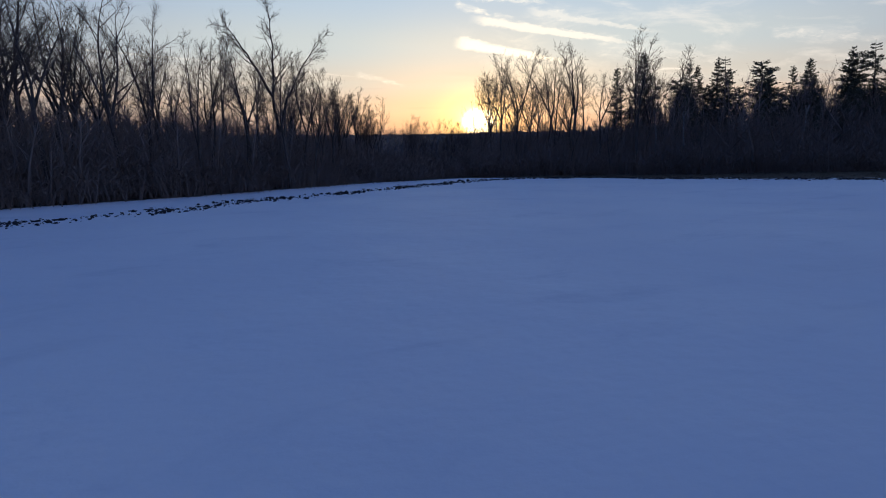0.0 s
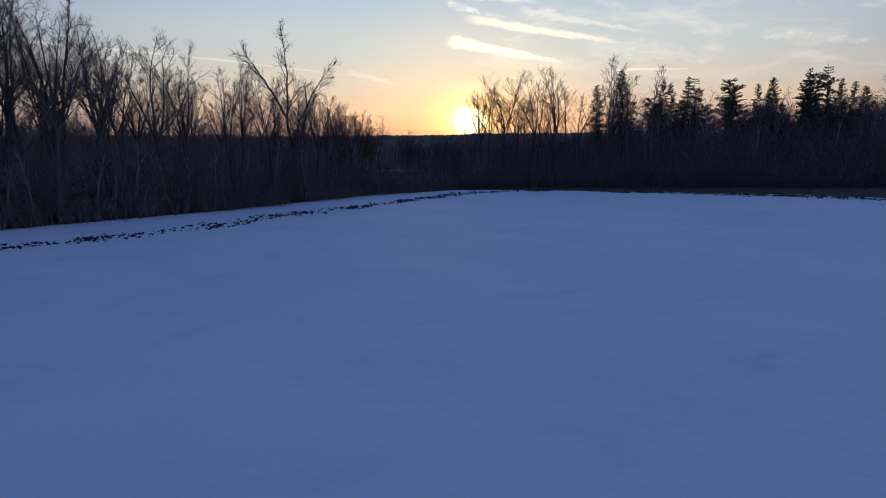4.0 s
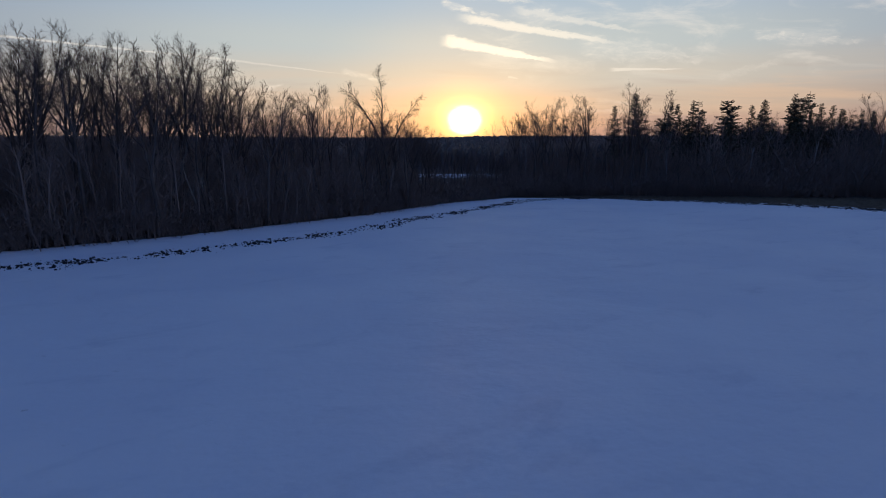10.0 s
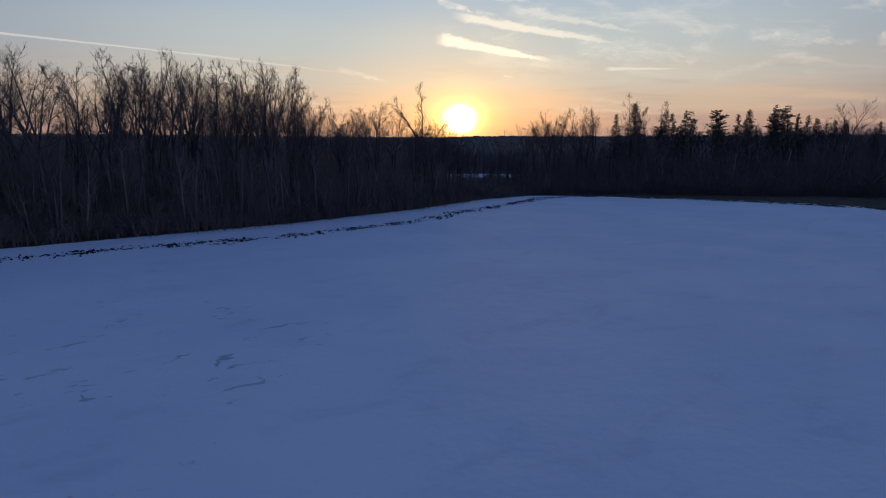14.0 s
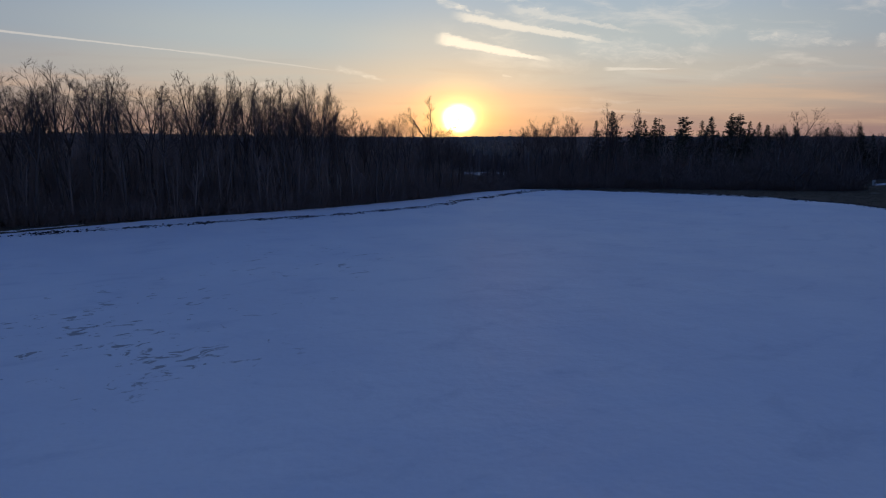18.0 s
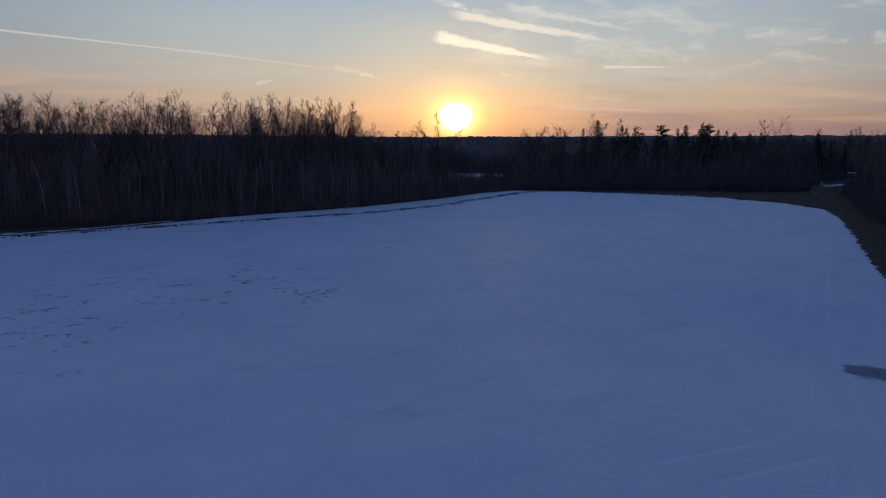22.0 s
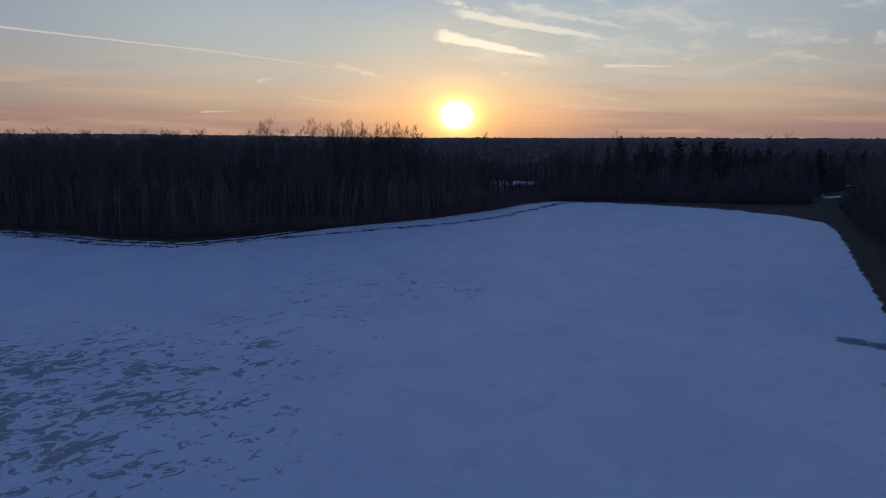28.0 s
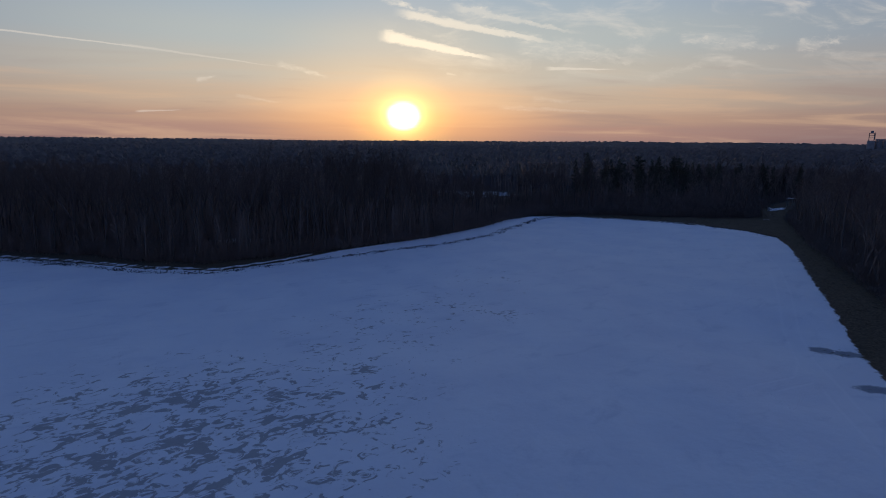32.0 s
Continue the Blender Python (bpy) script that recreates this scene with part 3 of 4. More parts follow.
def wood_tree_shapes(seed, height, leaders, fork, limbs, subs, hairs, wide=1.0, coarse=False):
    """Trunk and crown of a tall leafless tree of a closed wood: a long stem, rising leaders, limbs that sweep upwards."""
    rng = random.Random(seed)
    trunk, crown = Shape(), Shape()
    r0 = height * rng.uniform(0.0095, 0.0125)
    stem = curved(rng, Vector((0, 0, -0.3)), Vector((rng.uniform(-0.08, 0.08), rng.uniform(-0.08, 0.08), 1)), height * fork + 0.3, 5, 0.025, 0.03)
    trunk.tube(stem, [r0 * (1.4 if i == 0 else 1.0 - 0.03 * i) for i in range(6)], 4 if coarse else 8)
    base = rng.uniform(0, math.tau)
    for n in range(leaders):
        t = base + math.tau * n / leaders + rng.uniform(-0.6, 0.6)
        tilt = rng.uniform(0.22, 0.48) * wide if leaders > 1 else 0.05
        share = (1.0 if n == 0 else rng.uniform(0.74, 0.97)) * height * (1 - fork)
        lead = curved(rng, stem[-1] - Vector((0, 0, 0.1)), Vector((math.cos(t) * tilt, math.sin(t) * tilt, 1)), share, 4 if coarse else 9, 0.05, 0.035)
        r = r0 * (0.9 if leaders == 1 else 0.68)
        k = len(lead) - 1
        trunk.tube(lead, [r * (1.0 - 0.93 * i / k) for i in range(k + 1)], 3 if coarse else 6)
        leafless(rng, crown, lead, r, lambda u: share * wide * (0.44 * (1 - u) ** 0.75 + 0.10), limbs, subs, hairs, 0.12, coarse)
    for _ in range(2):
        p, w = along(stem, rng.uniform(0.55, 0.95))
        limb = curved(rng, p, swung(rng, w, radians(rng.uniform(45, 75))), height * rng.uniform(0.07, 0.15), 3, 0.12, 0.05)
        crown.tube(limb, [0.035, 0.026, 0.018, 0.006], 3)
    top = max(p.z for p in crown.v)
    for shape in (trunk, crown):
        shape.v = [p * (height / top) for p in shape.v]
    return trunk, crown


# forest trees: a few kinds, built once and then set out
rng = random.Random(5)
KINDS = []
for seed, leaders, fork, limbs, subs, hairs, wide in ((1, 2, 0.40, 11, 7, 7, 0.95), (2, 3, 0.38, 9, 6, 7, 1.0), (3, 1, 0.34, 18, 7, 7, 0.72), (4, 2, 0.46, 10, 7, 7, 1.1), (5, 3, 0.44, 8, 7, 7, 0.95),
                                                      (6, 2, 0.30, 12, 6, 7, 0.85), (7, 4, 0.42, 8, 6, 6, 1.0), (8, 1, 0.40, 16, 7, 7, 0.8), (9, 3, 0.48, 9, 7, 7, 1.15), (10, 2, 0.36, 11, 7, 7, 0.8)):
    KINDS.append((wood_tree_shapes(seed, 18, leaders, fork, limbs, subs, hairs, wide), 18))

spots, cells = [], {}
cand = []
for _ in range(30000):
    x, y = rng.uniform(-175, 130), rng.uniform(-130, 150)
    cand.append((x, y))
depth = -open_depth(np.array([c[0] for c in cand]), np.array([c[1] for c in cand]))


def wanted(x, y):
    """Height of the trees that grow at a place; 0: none."""
    if y > 45 and -7.0 < x + 3.4 - 0.03 * (y - 60) < 9.4:
        return 0
    if x < -35:
        return 16.5 + 1.8 * min(1, max(0, (-50 - x) / 12)) + 0.6 * math.sin(x * 0.31 + y * 0.13) + 3.7 * math.exp(-((x + 66) ** 2 + (y - 44) ** 2) / 170) + 4.6 * math.exp(-((x + 44) ** 2 + (y - 47) ** 2) / 190)
    if x < -19.5:
        return 14.8 + 0.9 * math.sin(x * 0.5)
    if x < -4:
        return 12.4 - 3.6 * min(1, max(0, (x + 16) / 8)) + 0.8 * math.sin(x * 1.7)
    if x > 60 and y > 30:
        return 12.9 + 0.8 * math.sin(x * 0.7 + y)
    if x > 20 and y < 36:
        return 12.5 + 1.5 * math.sin(x + y)
    if x < 26 and y > 66:
        return 15.6 + 1.2 * math.sin(x * 0.9)
    return (6.5 if y < 70 else 11.5) if math.sin(x * 12.9 + y * 78.2) > (0.8 if y < 70 else 0.25) else 0


for (x, y), d in zip(cand, depth):
    h = wanted(x, y)
    if d < 1.0 or d > 62 or not h or x < -140 or (x > 60 and y > 40 and d < 3):
        continue
    if -30 < x < -4 and y > 20 and d > 24:
        continue
    gapd = 4.6 if -33 < x < 30 and y > 20 else (3.3 if d < 20 else 5.6)
    if -58 < x < -36 and 28 < y < 62:
        gapd = 3.2
    if x > 0 and y > 66:
        gapd = 5.6
    if -19.5 < x < -4 and y > 30:
        gapd = 2.6
    cx, cy = int(x // 6), int(y // 6)
    if all((x - a) ** 2 + (y - b) ** 2 > gapd ** 2 for i in (-1, 0, 1) for j in (-1, 0, 1) for a, b in cells.get((cx + i, cy + j), ())):
        cells.setdefault((cx, cy), []).append((x, y))
        spots.append((d, x, y, h * rng.uniform(0.87, 1.03) * (0.56 if d > 42 else 1.0)))
spots.sort()
SEEN = [p for p in spots if p[1] < 30 and p[2] > -20][:300]
REST = [p for p in spots if p not in set(SEEN)]
made = {}
for d, x, y, h in SEEN:
    n = rng.randrange(len(KINDS))
    shapes, height = KINDS[n]
    if n not in made:
        made[n] = make_tree("bare_tree", shapes, BARK, TWIG, "tall leafless broadleaf tree with grey-brown bark at the wood's edge", "tree", "trees of the wood")
        made[n].matrix_basis = stand(x, y, rng.uniform(0, 360), h / height)
    else:
        t = copy_thing(made[n], Matrix())
        t.matrix_basis = stand(x, y, rng.uniform(0, 360), h / height, rng.uniform(-3, 3))


def spread_mesh(name, bases, places, mat):
    """Many copies of base shapes joined into one mesh: places are (kind, x, y, z, turn, width, height)."""
    vs, fs, off = [], [], 0
    arrays = [(np.array([tuple(p) for p in s.v], np.float32), np.array(s.f, np.int32)) for s in bases]
    for kind, x, y, z, turn, w, h in places:
        v, f = arrays[kind]
        c, s = math.cos(turn) * w, math.sin(turn) * w
        vs.append(np.stack((v[:, 0] * c - v[:, 1] * s + x, v[:, 0] * s + v[:, 1] * c + y, v[:, 2] * h + z), -1))
        fs.append(f + off)
        off += len(v)
    return new(name, mesh_fast(name, np.concatenate(vs), np.concatenate(fs), mat))


def height_at(x, y):
    return float(land(np.array(float(x)), np.array(float(y))))


# the deeper wood, joined
def rough_tree(seed, height, twigs):
    rng = random.Random(seed)
    s = Shape()
    stem = bent(rng, Vector((0, 0, -0.3)), Vector((0, 0, 1)), height * 0.9, 4, 0.06, 0.05)
    r = height * 0.011
    s.tube(stem, [r, r * 0.85, r * 0.6, r * 0.4, r * 0.15], 4)
    for _ in range(twigs):
        t = rng.uniform(0.3, 1.0)
        p, w = along(stem, t)
        q = p + (swung(rng, w, radians(rng.uniform(20, 55))) + Vector((0, 0, 0.3))) * height * (0.34 - 0.2 * t) * rng.uniform(0.6, 1.2)
        s.spike(p, q, 0.05)
        for _ in range(4):
            p2 = p.lerp(q, rng.uniform(0.3, 0.95))
            s.hair(p2, p2 + swung(rng, (q - p).normalized(), radians(rng.uniform(20, 50))) * height * 0.1 * rng.uniform(0.5, 1.3), 0.03)
    return s


ROUGH = [rough_tree(40 + i, 18, 17) for i in range(6)]
for i in range(6):
    a, b = wood_tree_shapes(60 + i, 18, 1 + i % 3, 0.36, (13, 7, 5)[i % 3], 4, 3, 0.9, True)
    n = len(a.v)
    a.v += b.v
    a.f += [tuple(q + n for q in f) for f in b.f]
    ROUGH.append(a)
places = [(6 + rng.randrange(6), x, y, height_at(x, y), rng.uniform(0, 6.28), rng.uniform(0.9, 1.3), h / 18) for d, x, y, h in REST]
for _ in range(3200):
    x, y = rng.uniform(-165, -6), rng.uniform(0, 130)
    d = -float(open_depth(np.array([x]), np.array([y]))[0])
    if 1.5 < d < 70 and not (y > 45 and abs(x + 4) < 9):
        places.append((rng.randrange(6), x, y, height_at(x, y), rng.uniform(0, 6.28), rng.uniform(0.45, 0.75), rng.uniform(0.26, 0.56) if x < -30 else rng.uniform(0.2, 0.36)))
for _ in range(420):
    x, y = rng.uniform(30, 130), rng.uniform(70, 150)
    if not (80 < x < 108 and y < 92):
        places.append((rng.randrange(6), x, y, height_at(x, y), rng.uniform(0, 6.28), rng.uniform(0.5, 0.8), rng.uniform(0.42, 0.68)))
for _ in range(330):
    x, y = rng.uniform(66, 165), rng.uniform(84, 160)
    if not (80 < x < 108 and y < 92):
        places.append((6 + rng.randrange(6), x, y, height_at(x, y), rng.uniform(0, 6.28), rng.uniform(0.7, 1.0), rng.uniform(0.62, 0.76)))
n = 0
while n < 1700:
    a, r = rng.uniform(-1.35, 1.15), 120 + 560 * rng.random() ** 1.3
    x, y = r * math.sin(a) - 20, r * math.cos(a) - 40
    if y < 60 and -170 < x < 110:
        continue
    if abs(x + 4 - 0.03 * (y - 60)) < 8 + 0.01 * y and y < 330:
        continue
    if float(open_depth(np.array([x]), np.array([y]))[0]) > -60:
        continue
    places.append((rng.randrange(6), x, y, height_at(x, y), rng.uniform(0, 6.28), rng.uniform(0.9, 1.3), rng.uniform(0.5, 0.78)))
    n += 1
tagged(spread_mesh("deep_woods", ROUGH, [p for p in places if p[0] > 5], TWIG), "leafless winter wood reaching back from the field", "woods", kind="stuff")
tagged(spread_mesh("young_woods", ROUGH, [p for p in places if p[0] < 6], WOODS), "thin grey-brown young trees between the tall ones", "woods", kind="stuff")


# undergrowth
def shrub(seed, stems, height):
    rng = random.Random(seed)
    s = Shape()
    for _ in range(stems):
        p = Vector((rng.uniform(-1.2, 1.2), rng.uniform(-1.2, 1.2), -0.1))
        q = p + Vector((rng.uniform(-0.8, 0.8), rng.uniform(-0.8, 0.8), height * rng.uniform(0.5, 1.1)))
        s.hair(p, q, 0.03)
        for _ in range(6):
            p2 = p.lerp(q, rng.uniform(0.2, 0.92))
            s.hair(p2, p2 + Vector((rng.uniform(-0.8, 0.8), rng.uniform(-0.8, 0.8), rng.uniform(0.1, 0.9))) * height * 0.27, 0.026)
    return s


SHRUBS = [shrub(70 + i, 11, 3.6) for i in range(6)]
places = []
cand = [(rng.uniform(-190, 130), rng.uniform(-130, 170)) for _ in range(16000)]
depth = -open_depth(np.array([c[0] for c in cand]), np.array([c[1] for c in cand]))
for (x, y), d in zip(cand, depth):
    if 0.3 < d < 55 and not (-28 < x + 6 < 28 and 112 < y < 180 and rng.random() < 0.93) and rng.random() < (1.0 if d < 30 else 0.6):
        tall = min(1.35, 0.7 + d * 0.06) * rng.uniform(0.75, 1.6)
        if 62 < y < 150 and -0.14 * (y + 6) - 1 < x < -0.035 * (y + 6) + 1 and rng.random() < 0.72:
            continue
        if abs(x + 6) < 9 and 58 < y < 125:
            tall *= 0.6
        if d > 5 and rng.random() < 0.22 and not (y > 45 and abs(x + 4) < 12):
            tall *= rng.uniform(1.3, 1.75)
        places.append((rng.randrange(6), x, y, height_at(x, y), rng.uniform(0, 6.28), rng.uniform(0.9, 1.5), tall))
for line in (FOREST_EDGE, RIGHT_EDGE):
    for (x0, y0), (x1, y1) in zip(line, line[1:]):
        if max(x0, x1) < -140 or min(y0, y1) < -110 or max(y0, y1) > 78:
            continue
        length = math.hypot(x1 - x0, y1 - y0)
        for _ in range(int(length * 6.5)):
            t, o = rng.random(), rng.uniform(0.3, 6.5)
            x, y = x0 + (x1 - x0) * t - (y1 - y0) / length * o, y0 + (y1 - y0) * t + (x1 - x0) / length * o
            places.append((rng.randrange(6), x, y, height_at(x, y), rng.uniform(0, 6.28), rng.uniform(0.8, 1.2), rng.uniform(0.35, 0.9) * (0.7 + 0.12 * o)))
tagged(spread_mesh("undergrowth", SHRUBS, places, BRUSH), "dense leafless brush under the trees", "undergrowth", kind="stuff")

# woods to the horizon: a rough canopy, twig shade painted in as darker brown
def make_far_woods():
    rr = np.concatenate((np.linspace(170, 700, 60), np.geomspace(710, 4600, 55)))
    aa = np.linspace(-1.6, 1.6, 900)
    R, A = np.meshgrid(rr, aa)
    X, Y = R * np.sin(A) - 20, R * np.cos(A) - 20
    rough = np.random.RandomState(3).rand(*R.shape)
    broad = np.sin(X * 0.006 + 1.3) * np.sin(Y * 0.004 + 0.4) + 0.6 * np.sin(X * 0.017) * np.sin(Y * 0.013)
    top = 4.6 + 10.0 * sstep(170, 620, R) + broad * 1.2 + rough ** 2 * 3.4
    Z = land(X, Y) + top
    Z = np.where(open_depth(X, Y) > -55, -3.0, Z)
    low = (np.abs(X + 5) < 32) & (np.abs(Y - 155) < 30)
    Z = np.where(low, -4.0, Z)
    Z[:, 0] = -5.0
    idx = np.arange(R.size).reshape(R.shape)
    quads = np.stack((idx[:-1, :-1], idx[:-1, 1:], idx[1:, 1:], idx[1:, :-1]), -1).reshape(-1, 4)
    tagged(new("far_woods", mesh_from("far_woods", np.stack((X, Y, Z), -1).reshape(-1, 3).tolist(), quads.tolist(), SHADED_CANOPY)),
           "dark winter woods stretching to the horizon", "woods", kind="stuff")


make_far_woods()

# needle trees behind the far edge
PINES = [conifer_shapes(11, 18, 4.3, 0.35, 0.45, 5, 0.015), conifer_shapes(12, 18, 3.4, 0.28, 0.6, 4, 0.016), conifer_shapes(13, 18, 4.2, 0.2, 0.65, 4, 0.017),
         conifer_shapes(14, 18, 2.6, 0.4, 0.6, 6, 0.024, 0.35, True), conifer_shapes(15, 18, 5.4, 0.5, 0.35, 4, 0.030)]
EXTRA = [(rng.choice((0, 1, 2, 2, 3)), rng.uniform(30, 78), rng.uniform(80, 112), rng.uniform(8.5, 13.5)) for _ in range(48)]
EXTRA += [(rng.choice((0, 1, 2, 2, 4)), rng.uniform(66, 140), rng.uniform(94, 135), rng.uniform(11.5, 15.0)) for _ in range(36)]
first = {}
for n, x, y, h in ((0, 33.6, 98.0, 19.0), (1, 28.8, 97.7, 16.4), (2, 40.6, 98.9, 16.8), (1, 42.1, 96.8, 16.2), (2, 41.9, 90.9, 16.4), (4, 43.4, 90, 16.5), (1, 45.3, 94, 14.6), (3, 53.1, 98.5, 17.2),
                   (1, 58, 97.9, 16.1), (0, 60, 96.1, 17.2), (2, 61, 87.9, 17.4), (3, 61.8, 88.6, 16.8), (4, 60.4, 81.9, 17.3), (2, 56.5, 92, 14.4), (2, 63.5, 84, 15.2), (1, 67, 86, 15.0),
                   (0, 71, 88, 14.6), (2, 77, 92, 14.4), (1, 84, 97, 14.8), (0, 97, 103, 14.8), (2, 104, 106, 13.6), *EXTRA):
    if n not in first:
        first[n] = make_tree("conifer", PINES[n], BARK, NEEDLE, "dark green needle tree with ragged layered branches", "tree", "conifers of the wood")
        first[n].matrix_basis = stand(x, y, n * 50, h / 18.8)
    else:
        copy_thing(first[n], Matrix()).matrix_basis = stand(x, y, rng.uniform(0, 360), h / 18.8)

# ---- single trees that stand out ----
def forked_tree(seed, arms, height):
    """A tall stem with two long arms: each arm is a chain of (sideways, away, up)."""
    rng = random.Random(seed)
    trunk, crown = Shape(), Shape()
    for n, chain in enumerate(arms):
        knots = [Vector(k) for k in chain]
        lead = []
        for a, b in zip(knots, knots[1:]):
            for i in range(4):
                lead.append(a.lerp(b, i / 4) + Vector((rng.gauss(0, 0.05), rng.gauss(0, 0.05), 0)))
        lead.append(knots[-1])
        k, r = len(lead) - 1, height * (0.0125, 0.0085, 0.0085)[n]
        trunk.tube(lead, [r * (1.0 - 0.92 * i / k) * (1.3 if i == 0 and n == 0 else 1.0) for i in range(k + 1)], 8)
        leafless(rng, crown, lead, r, lambda u: (1.0, 0.75, 0.8)[n] * (3.4 * (1 - u) ** 0.7 + 0.8), (15, 9, 10)[n], 7, 7, (0.5, 0.3, 0.36)[n])
    return trunk, crown


t = make_tree("forked_tree", forked_tree(31, (((0, 0, -0.3), (0.1, 0, 4.5), (-0.4, 0.1, 8.4), (-0.2, 0.2, 13.0), (-0.7, 0.2, 18.0)), ((-0.4, 0.1, 8.2), (-2.0, 0.3, 11.0), (-3.6, 0.2, 13.6), (-4.9, 0.0, 15.4)),
                                               ((0.1, 0, 5.0), (1.1, -0.2, 8.0), (2.6, -0.3, 11.0), (4.9, -0.2, 13.9))), 18.5), BARK, TWIG, "tall leafless tree whose stem parts into three arms above its neighbours", "tree", "trees of the wood")
t.matrix_basis = stand(-16.9, 57.2)
for k_, (x, y, h) in enumerate(((31, 96.5, 21), (36.5, 93, 18.5), (15.5, 72, 16.5), (94.3, 110, 20.5), (122, 104, 17), (108, 106, 16.5), (115, 101, 16.5), (87, 108, 16), (129, 99, 16.5), (41.5, -11, 19), (46, -3, 15), (38.5, -20, 17))):
    kind = (0, 2, 4, 3, 2, 1, 4, 0, 6, 3, 0, 5)[k_]
    t = copy_thing(made[kind], Matrix())
    t["label"] = "broad leafless tree rising over the lower brush"
    t.matrix_basis = stand(x, y, 40 * k_, h / KINDS[kind][1])


def snag_shapes(seed, height, lean):
    """A broken dead trunk with stubs."""
    rng = random.Random(seed)
    trunk, crown = Shape(), Shape()
    stem = bent(rng, Vector((0, 0, -0.3)), Vector((lean, 0, 1)), height, 7, 0.05, 0.0)
    trunk.tube(stem, [0.2 - 0.021 * i for i in range(8)], 9)
    for _ in range(6):
        p, w = along(stem, rng.uniform(0.45, 1.0))
        limb = bent(rng, p, swung(rng, w, radians(rng.uniform(25, 50))), rng.uniform(0.8, 2.6), 3, 0.15, 0.1)
        crown.tube(limb, [0.06, 0.045, 0.03, 0.012], 5)
    return trunk, crown


for k_, (x, y, h, lean) in enumerate(((-33.2, 31.0, 6.5, -0.22), (-49.5, 20.5, 11, -0.06), (-62.2, 22, 13.5, 0.02), (-32.5, 29.0, 5, 0.0), (-88, 18, 10, -0.08), (-76, 14, 11, 0.1))):
    t = make_tree("dead_tree", snag_shapes(50 + k_, h, lean), PALE_BARK, PALE_BARK, "pale barkless dead tree with broken branches inside the wood", "tree", "dead trees of the wood")
    t.matrix_basis = stand(x, y, 0)

t = make_tree("sycamore_tree", wood_tree_shapes(44, 17, 2, 0.45, 9, 5, 5, 0.9), PALE_BARK, PALE_BARK, "tall pale-barked leafless tree among darker ones", "tree", "pale trees of the wood")
t.matrix_basis = stand(-68.3, 52.9, 30)

# ---- clods and tufts along the field's margin ----
CLOD_LINE = [(-128, 7.5), (-114, 4.5), (-98, -2), (-84, -9), (-72, -11.3), (-66.6, -7.2), (-62, -4.8), (-53.6, 0.6), (-44, 6.5), (-32, 13.2), (-26.4, 18.0), (-20.6, 22.8), (-16.4, 27.8),
             (-13, 33.3), (-7.6, 40), (-2, 48), (3, 54.5), (8, 57), (15, 57.2), (24, 51.3), (32, 42.3), (39, 31.8), (44, 21.3), (44.6, 11)]


def lump(seed):
    rng = random.Random(seed)
    s = Shape()
    bm = bmesh.new()
    bmesh.ops.create_icosphere(bm, subdivisions=1, radius=1.0)
    for v in bm.verts:
        s.v.append(v.co * rng.uniform(0.6, 1.25))
    s.f = [tuple(v.index for v in f.verts) for f in bm.faces]
    bm.free()
    return s


def tuft(seed):
    rng = random.Random(seed)
    s = Shape()
    for _ in range(11):
        p = Vector((rng.uniform(-0.9, 0.9), rng.uniform(-0.9, 0.9), 0))
        s.spike(p, p + Vector((rng.uniform(-0.9, 0.9), rng.uniform(-0.9, 0.9), rng.uniform(0.6, 1.6))), 0.06)
    return s


places, tufts = [], []
for (x0, y0), (x1, y1) in zip(CLOD_LINE, CLOD_LINE[1:]):
    length = math.hypot(x1 - x0, y1 - y0)
    nx, ny = -(y1 - y0) / length, (x1 - x0) / length
    for _ in range(int(length * 11)):
        t = rng.random()
        gx, gy = x0 + (x1 - x0) * t, y0 + (y1 - y0) * t
        dense = noise.noise(Vector((gx * 0.3, gy * 0.3, 2.0)))
        if dense < rng.uniform(-1.1, 0.0):
            continue
        off = rng.gauss(0, 0.6)
        for _ in range(rng.randint(1, 4) if dense < 0.2 else rng.randint(3, 9)):
            a, o = rng.gauss(0, 0.4), off + rng.gauss(0, 0.25)
            x, y = gx + ny * a + nx * o, gy - nx * a + ny * o
            r = 0.018 + 0.08 * rng.random() ** 2
            places.append((rng.randrange(5), x, y, height_at(x, y) + r * 0.3, rng.uniform(0, 6.28), r * rng.uniform(0.9, 1.8), r * rng.uniform(0.6, 1.3)))
            if rng.random() < 0.02:
                tufts.append((rng.randrange(4), x, y, height_at(x, y), rng.uniform(0, 6.28), rng.uniform(0.12, 0.25), rng.uniform(0.1, 0.25)))
tagged(spread_mesh("soil_clods", [lump(90 + i) for i in range(5)], places, SOIL), "dark clods of ploughed soil along the field margin", "soil", kind="stuff")
# dry grass on the margins
cand = [(rng.uniform(-125, 90), rng.uniform(-110, 75)) for _ in range(60000)]
gx, gy = np.array([c[0] for c in cand]), np.array([c[1] for c in cand])
deep, snowy = open_depth(gx, gy), inside(FIELD, gx, gy)
for (x, y), d, on in zip(cand, deep, snowy):
    if -0.5 < d and not on and d < 14 and len(tufts) < 9500:
        tufts.append((rng.randrange(4), x, y, height_at(x, y), rng.uniform(0, 6.28), rng.uniform(0.15, 0.4), rng.uniform(0.03, 0.10)))
tagged(spread_mesh("dry_grass", [tuft(95 + i) for i in range(4)], tufts, GRASS), "tufts of dry winter grass around the field", "grass", kind="stuff")


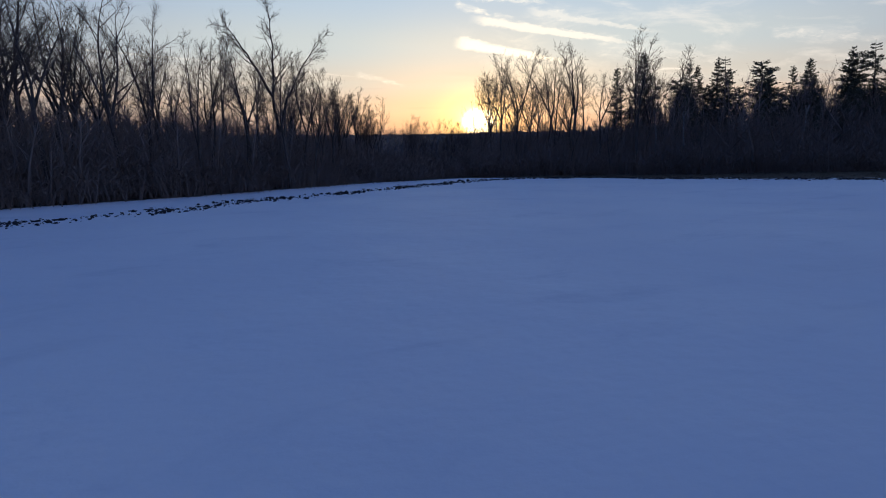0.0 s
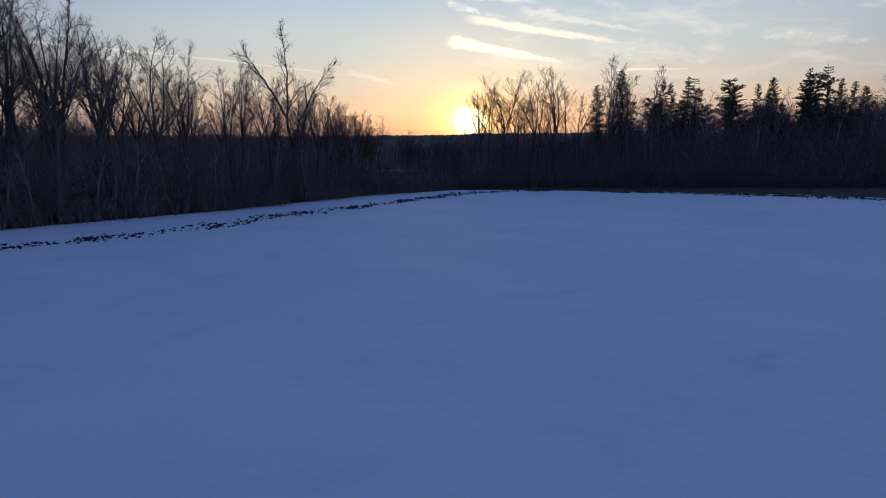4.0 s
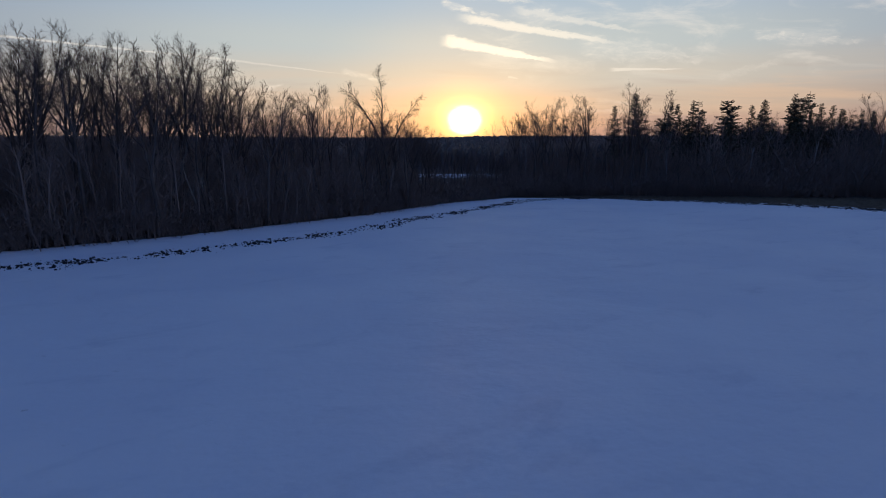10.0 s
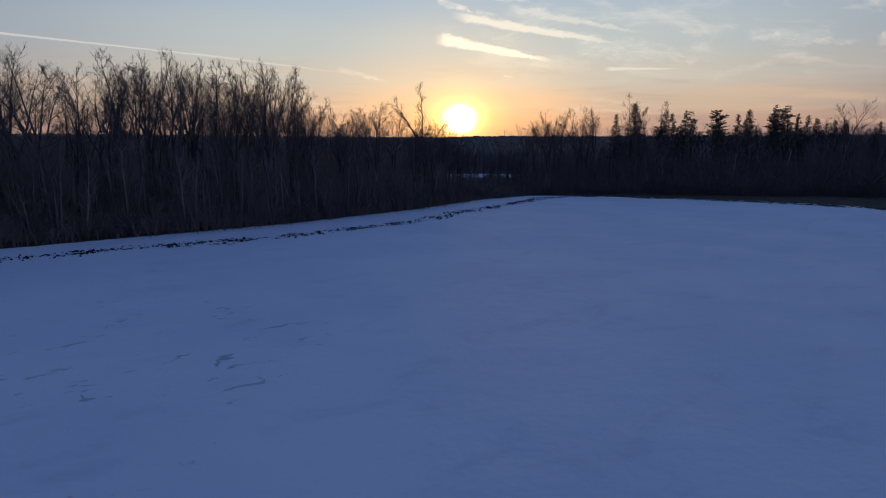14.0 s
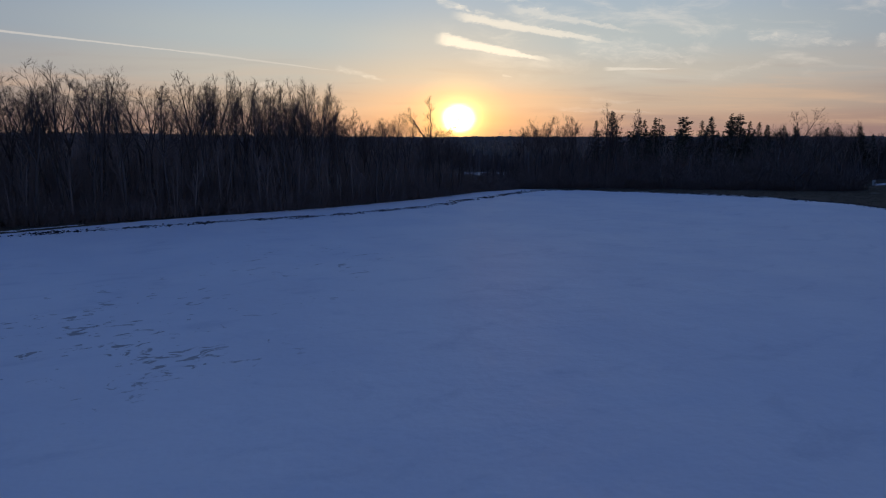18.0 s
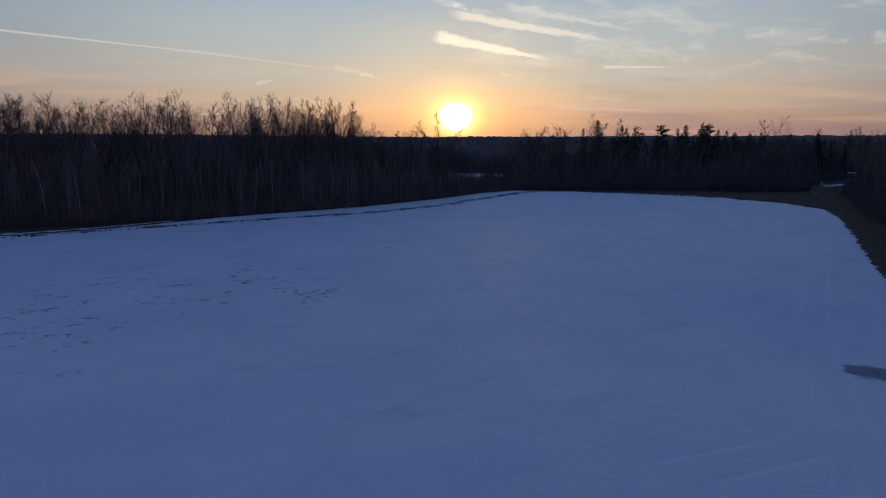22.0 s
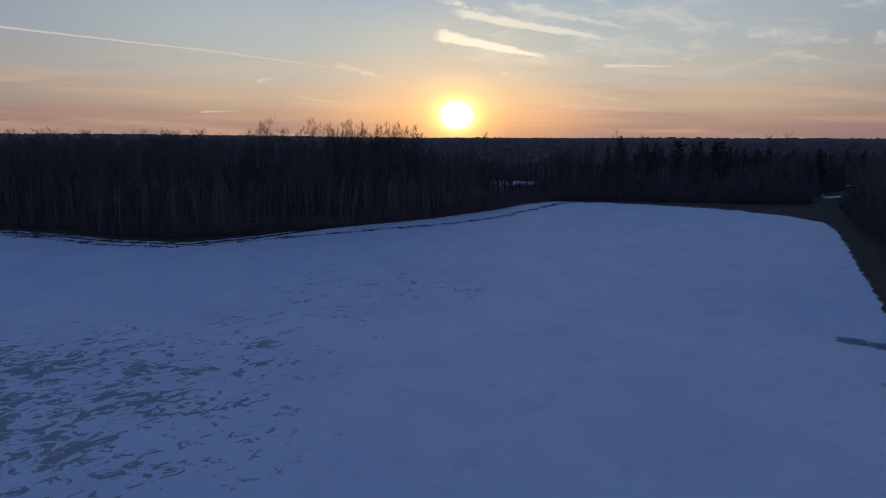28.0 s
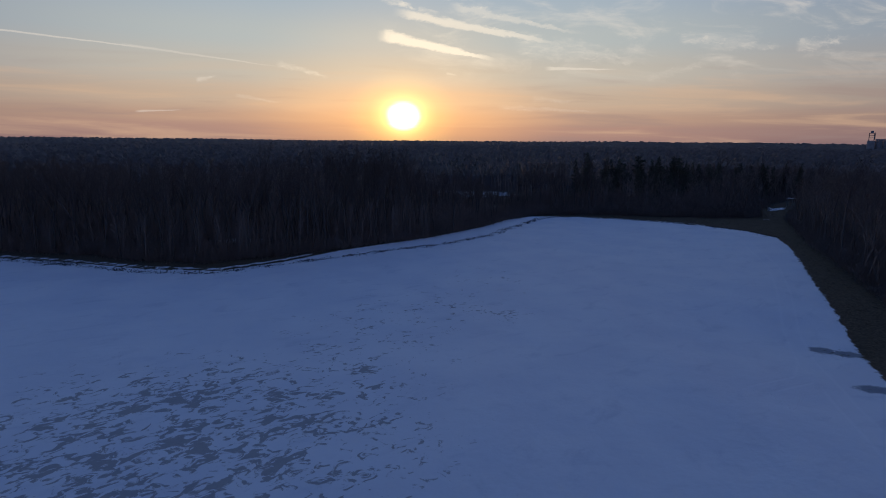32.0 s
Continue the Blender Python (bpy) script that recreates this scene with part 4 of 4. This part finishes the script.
# ---- by the lane ----
def box(name, size, at, mat, parent, label="", bevel=0.02):
    bm = bmesh.new()
    bmesh.ops.create_cube(bm, size=1.0, matrix=Matrix.Translation(at) @ Matrix.Diagonal((*size, 1)))
    if bevel:
        bmesh.ops.bevel(bm, geom=bm.edges[:], offset=bevel, segments=1, affect="EDGES")
    me = bpy.data.meshes.new(name)
    bm.to_mesh(me)
    bm.free()
    me.materials.append(mat)
    return part(name, me, parent, label)


sign = tagged(new("utility_box"), "small white metal utility box beside the lane's end", "utility box")
sign.matrix_basis = stand(79.4, 61.1, 25)
box("plinth", (0.75, 0.45, 0.2), (0, 0, 0.05), CONCRETE, sign)
box("housing", (0.7, 0.4, 1.0), (0, 0, 0.65), WHITE, sign)
box("cap", (0.78, 0.48, 0.06), (0, 0, 1.18), WHITE, sign)
box("front_panel", (0.42, 0.02, 0.5), (0, -0.211, 0.65), STEEL, sign, "grey recessed front panel", 0.004)

shelter = tagged(new("shelter"), "small open grey-posted shelter with snow on its roof beside the lane", "shelter")
shelter.matrix_basis = stand(96.5, 73.5, 38)
for px in (-1.15, 1.15):
    for py in (-0.8, 0.8):
        box("post", (0.13, 0.13, 2.75), (px, py, 1.3), CONCRETE, shelter)
for py in (-0.8, 0.8):
    box("beam", (2.6, 0.14, 0.18), (0, py, 2.6), CONCRETE, shelter)
box("rail", (2.3, 0.1, 0.12), (0, 0.8, 0.95), CONCRETE, shelter)
box("roof", (3.0, 2.2, 0.1), (0, 0, 2.74), STEEL, shelter, "thin grey sheet roof")
box("snow_cap", (2.9, 2.1, 0.1), (0, 0, 2.84), WHITE, shelter, "layer of snow on the roof", 0.045)

# ---- grain elevator beyond the woods ----
silo = tagged(new("grain_elevator"), "concrete grain elevator with a steel head house above the woods", "grain elevator")
silo.matrix_basis = pose(572, 535, 0, 0, 0, -40) @ Matrix.Diagonal((0.85, 0.85, 0.96, 1))


def drum(name, radius, low, high, x, y, mat, parent, label=""):
    bm = bmesh.new()
    bmesh.ops.create_cone(bm, cap_ends=True, segments=24, radius1=radius, radius2=radius, depth=high - low, matrix=Matrix.Translation((x, y, (low + high) / 2)))
    me = bpy.data.meshes.new(name)
    bm.to_mesh(me)
    bm.free()
    me.materials.append(mat)
    return part(name, me, parent, label)


box("tower", (9, 9, 29), (-12, 0, 14.5), CONCRETE, silo, "pale concrete tower", 0.1)
for n in range(4):
    drum("silo_bin", 4.6, 0, 28.5, -2.5 + 9.4 * n, 0, STEEL, silo, "grey steel storage bin")
box("gallery", (36, 3.2, 2.4), (11, 0, 29.8), STEEL, silo, "conveyor gallery over the bins")
for sx in (-1, 1):
    for sy in (-1, 1):
        box("leg", (0.5, 0.5, 9), (-12 + 3 * sx, 3 * sy, 33.4), STEEL, silo)
for z in (32.5, 35.5, 38):
    box("platform", (7.4, 7.4, 0.35), (-12, 0, z), STEEL, silo)
box("head_box", (3.4, 3.4, 3.0), (-12, 0, 39.5), STEEL, silo)
box("spout", (0.9, 0.9, 9), (-8.2, 0, 34.5), STEEL, silo)

# ---- slender pale-barked trees among the brush ----
first = None
for n, (x, y, h) in enumerate(((5.5, 77, 13), (6.8, 78.5, 12), (24, 66, 11), (26.5, 64, 10), (47, 60, 11), (55, 58, 12), (38, 62, 10), (14, 84, 12))):
    if first is None:
        first = make_tree("birch_tree", bare_tree_shapes(21, 13, 1, 0.45, 20), BIRCH, TWIG, "slender leafless birch with a pale trunk", "tree", "birches of the wood")
        first.matrix_basis = stand(x, y, 0, h / 13)
    else:
        copy_thing(first, Matrix()).matrix_basis = stand(x, y, 70 * n, h / 13, rng.uniform(-5, 5))

# ---- saplings in the gap under the sun ----
rng = random.Random(77)
for n in range(34):
    x, y = rng.uniform(-13, 4.5), rng.uniform(66, 98)
    t = copy_thing(made[n % 8], Matrix())
    t["label"] = "young leafless tree in the gap between the woods"
    t.matrix_basis = stand(x, y, 50 * n, rng.uniform(6.2, 9.2) * (1.1 if x < -6 else 0.85) / 18)
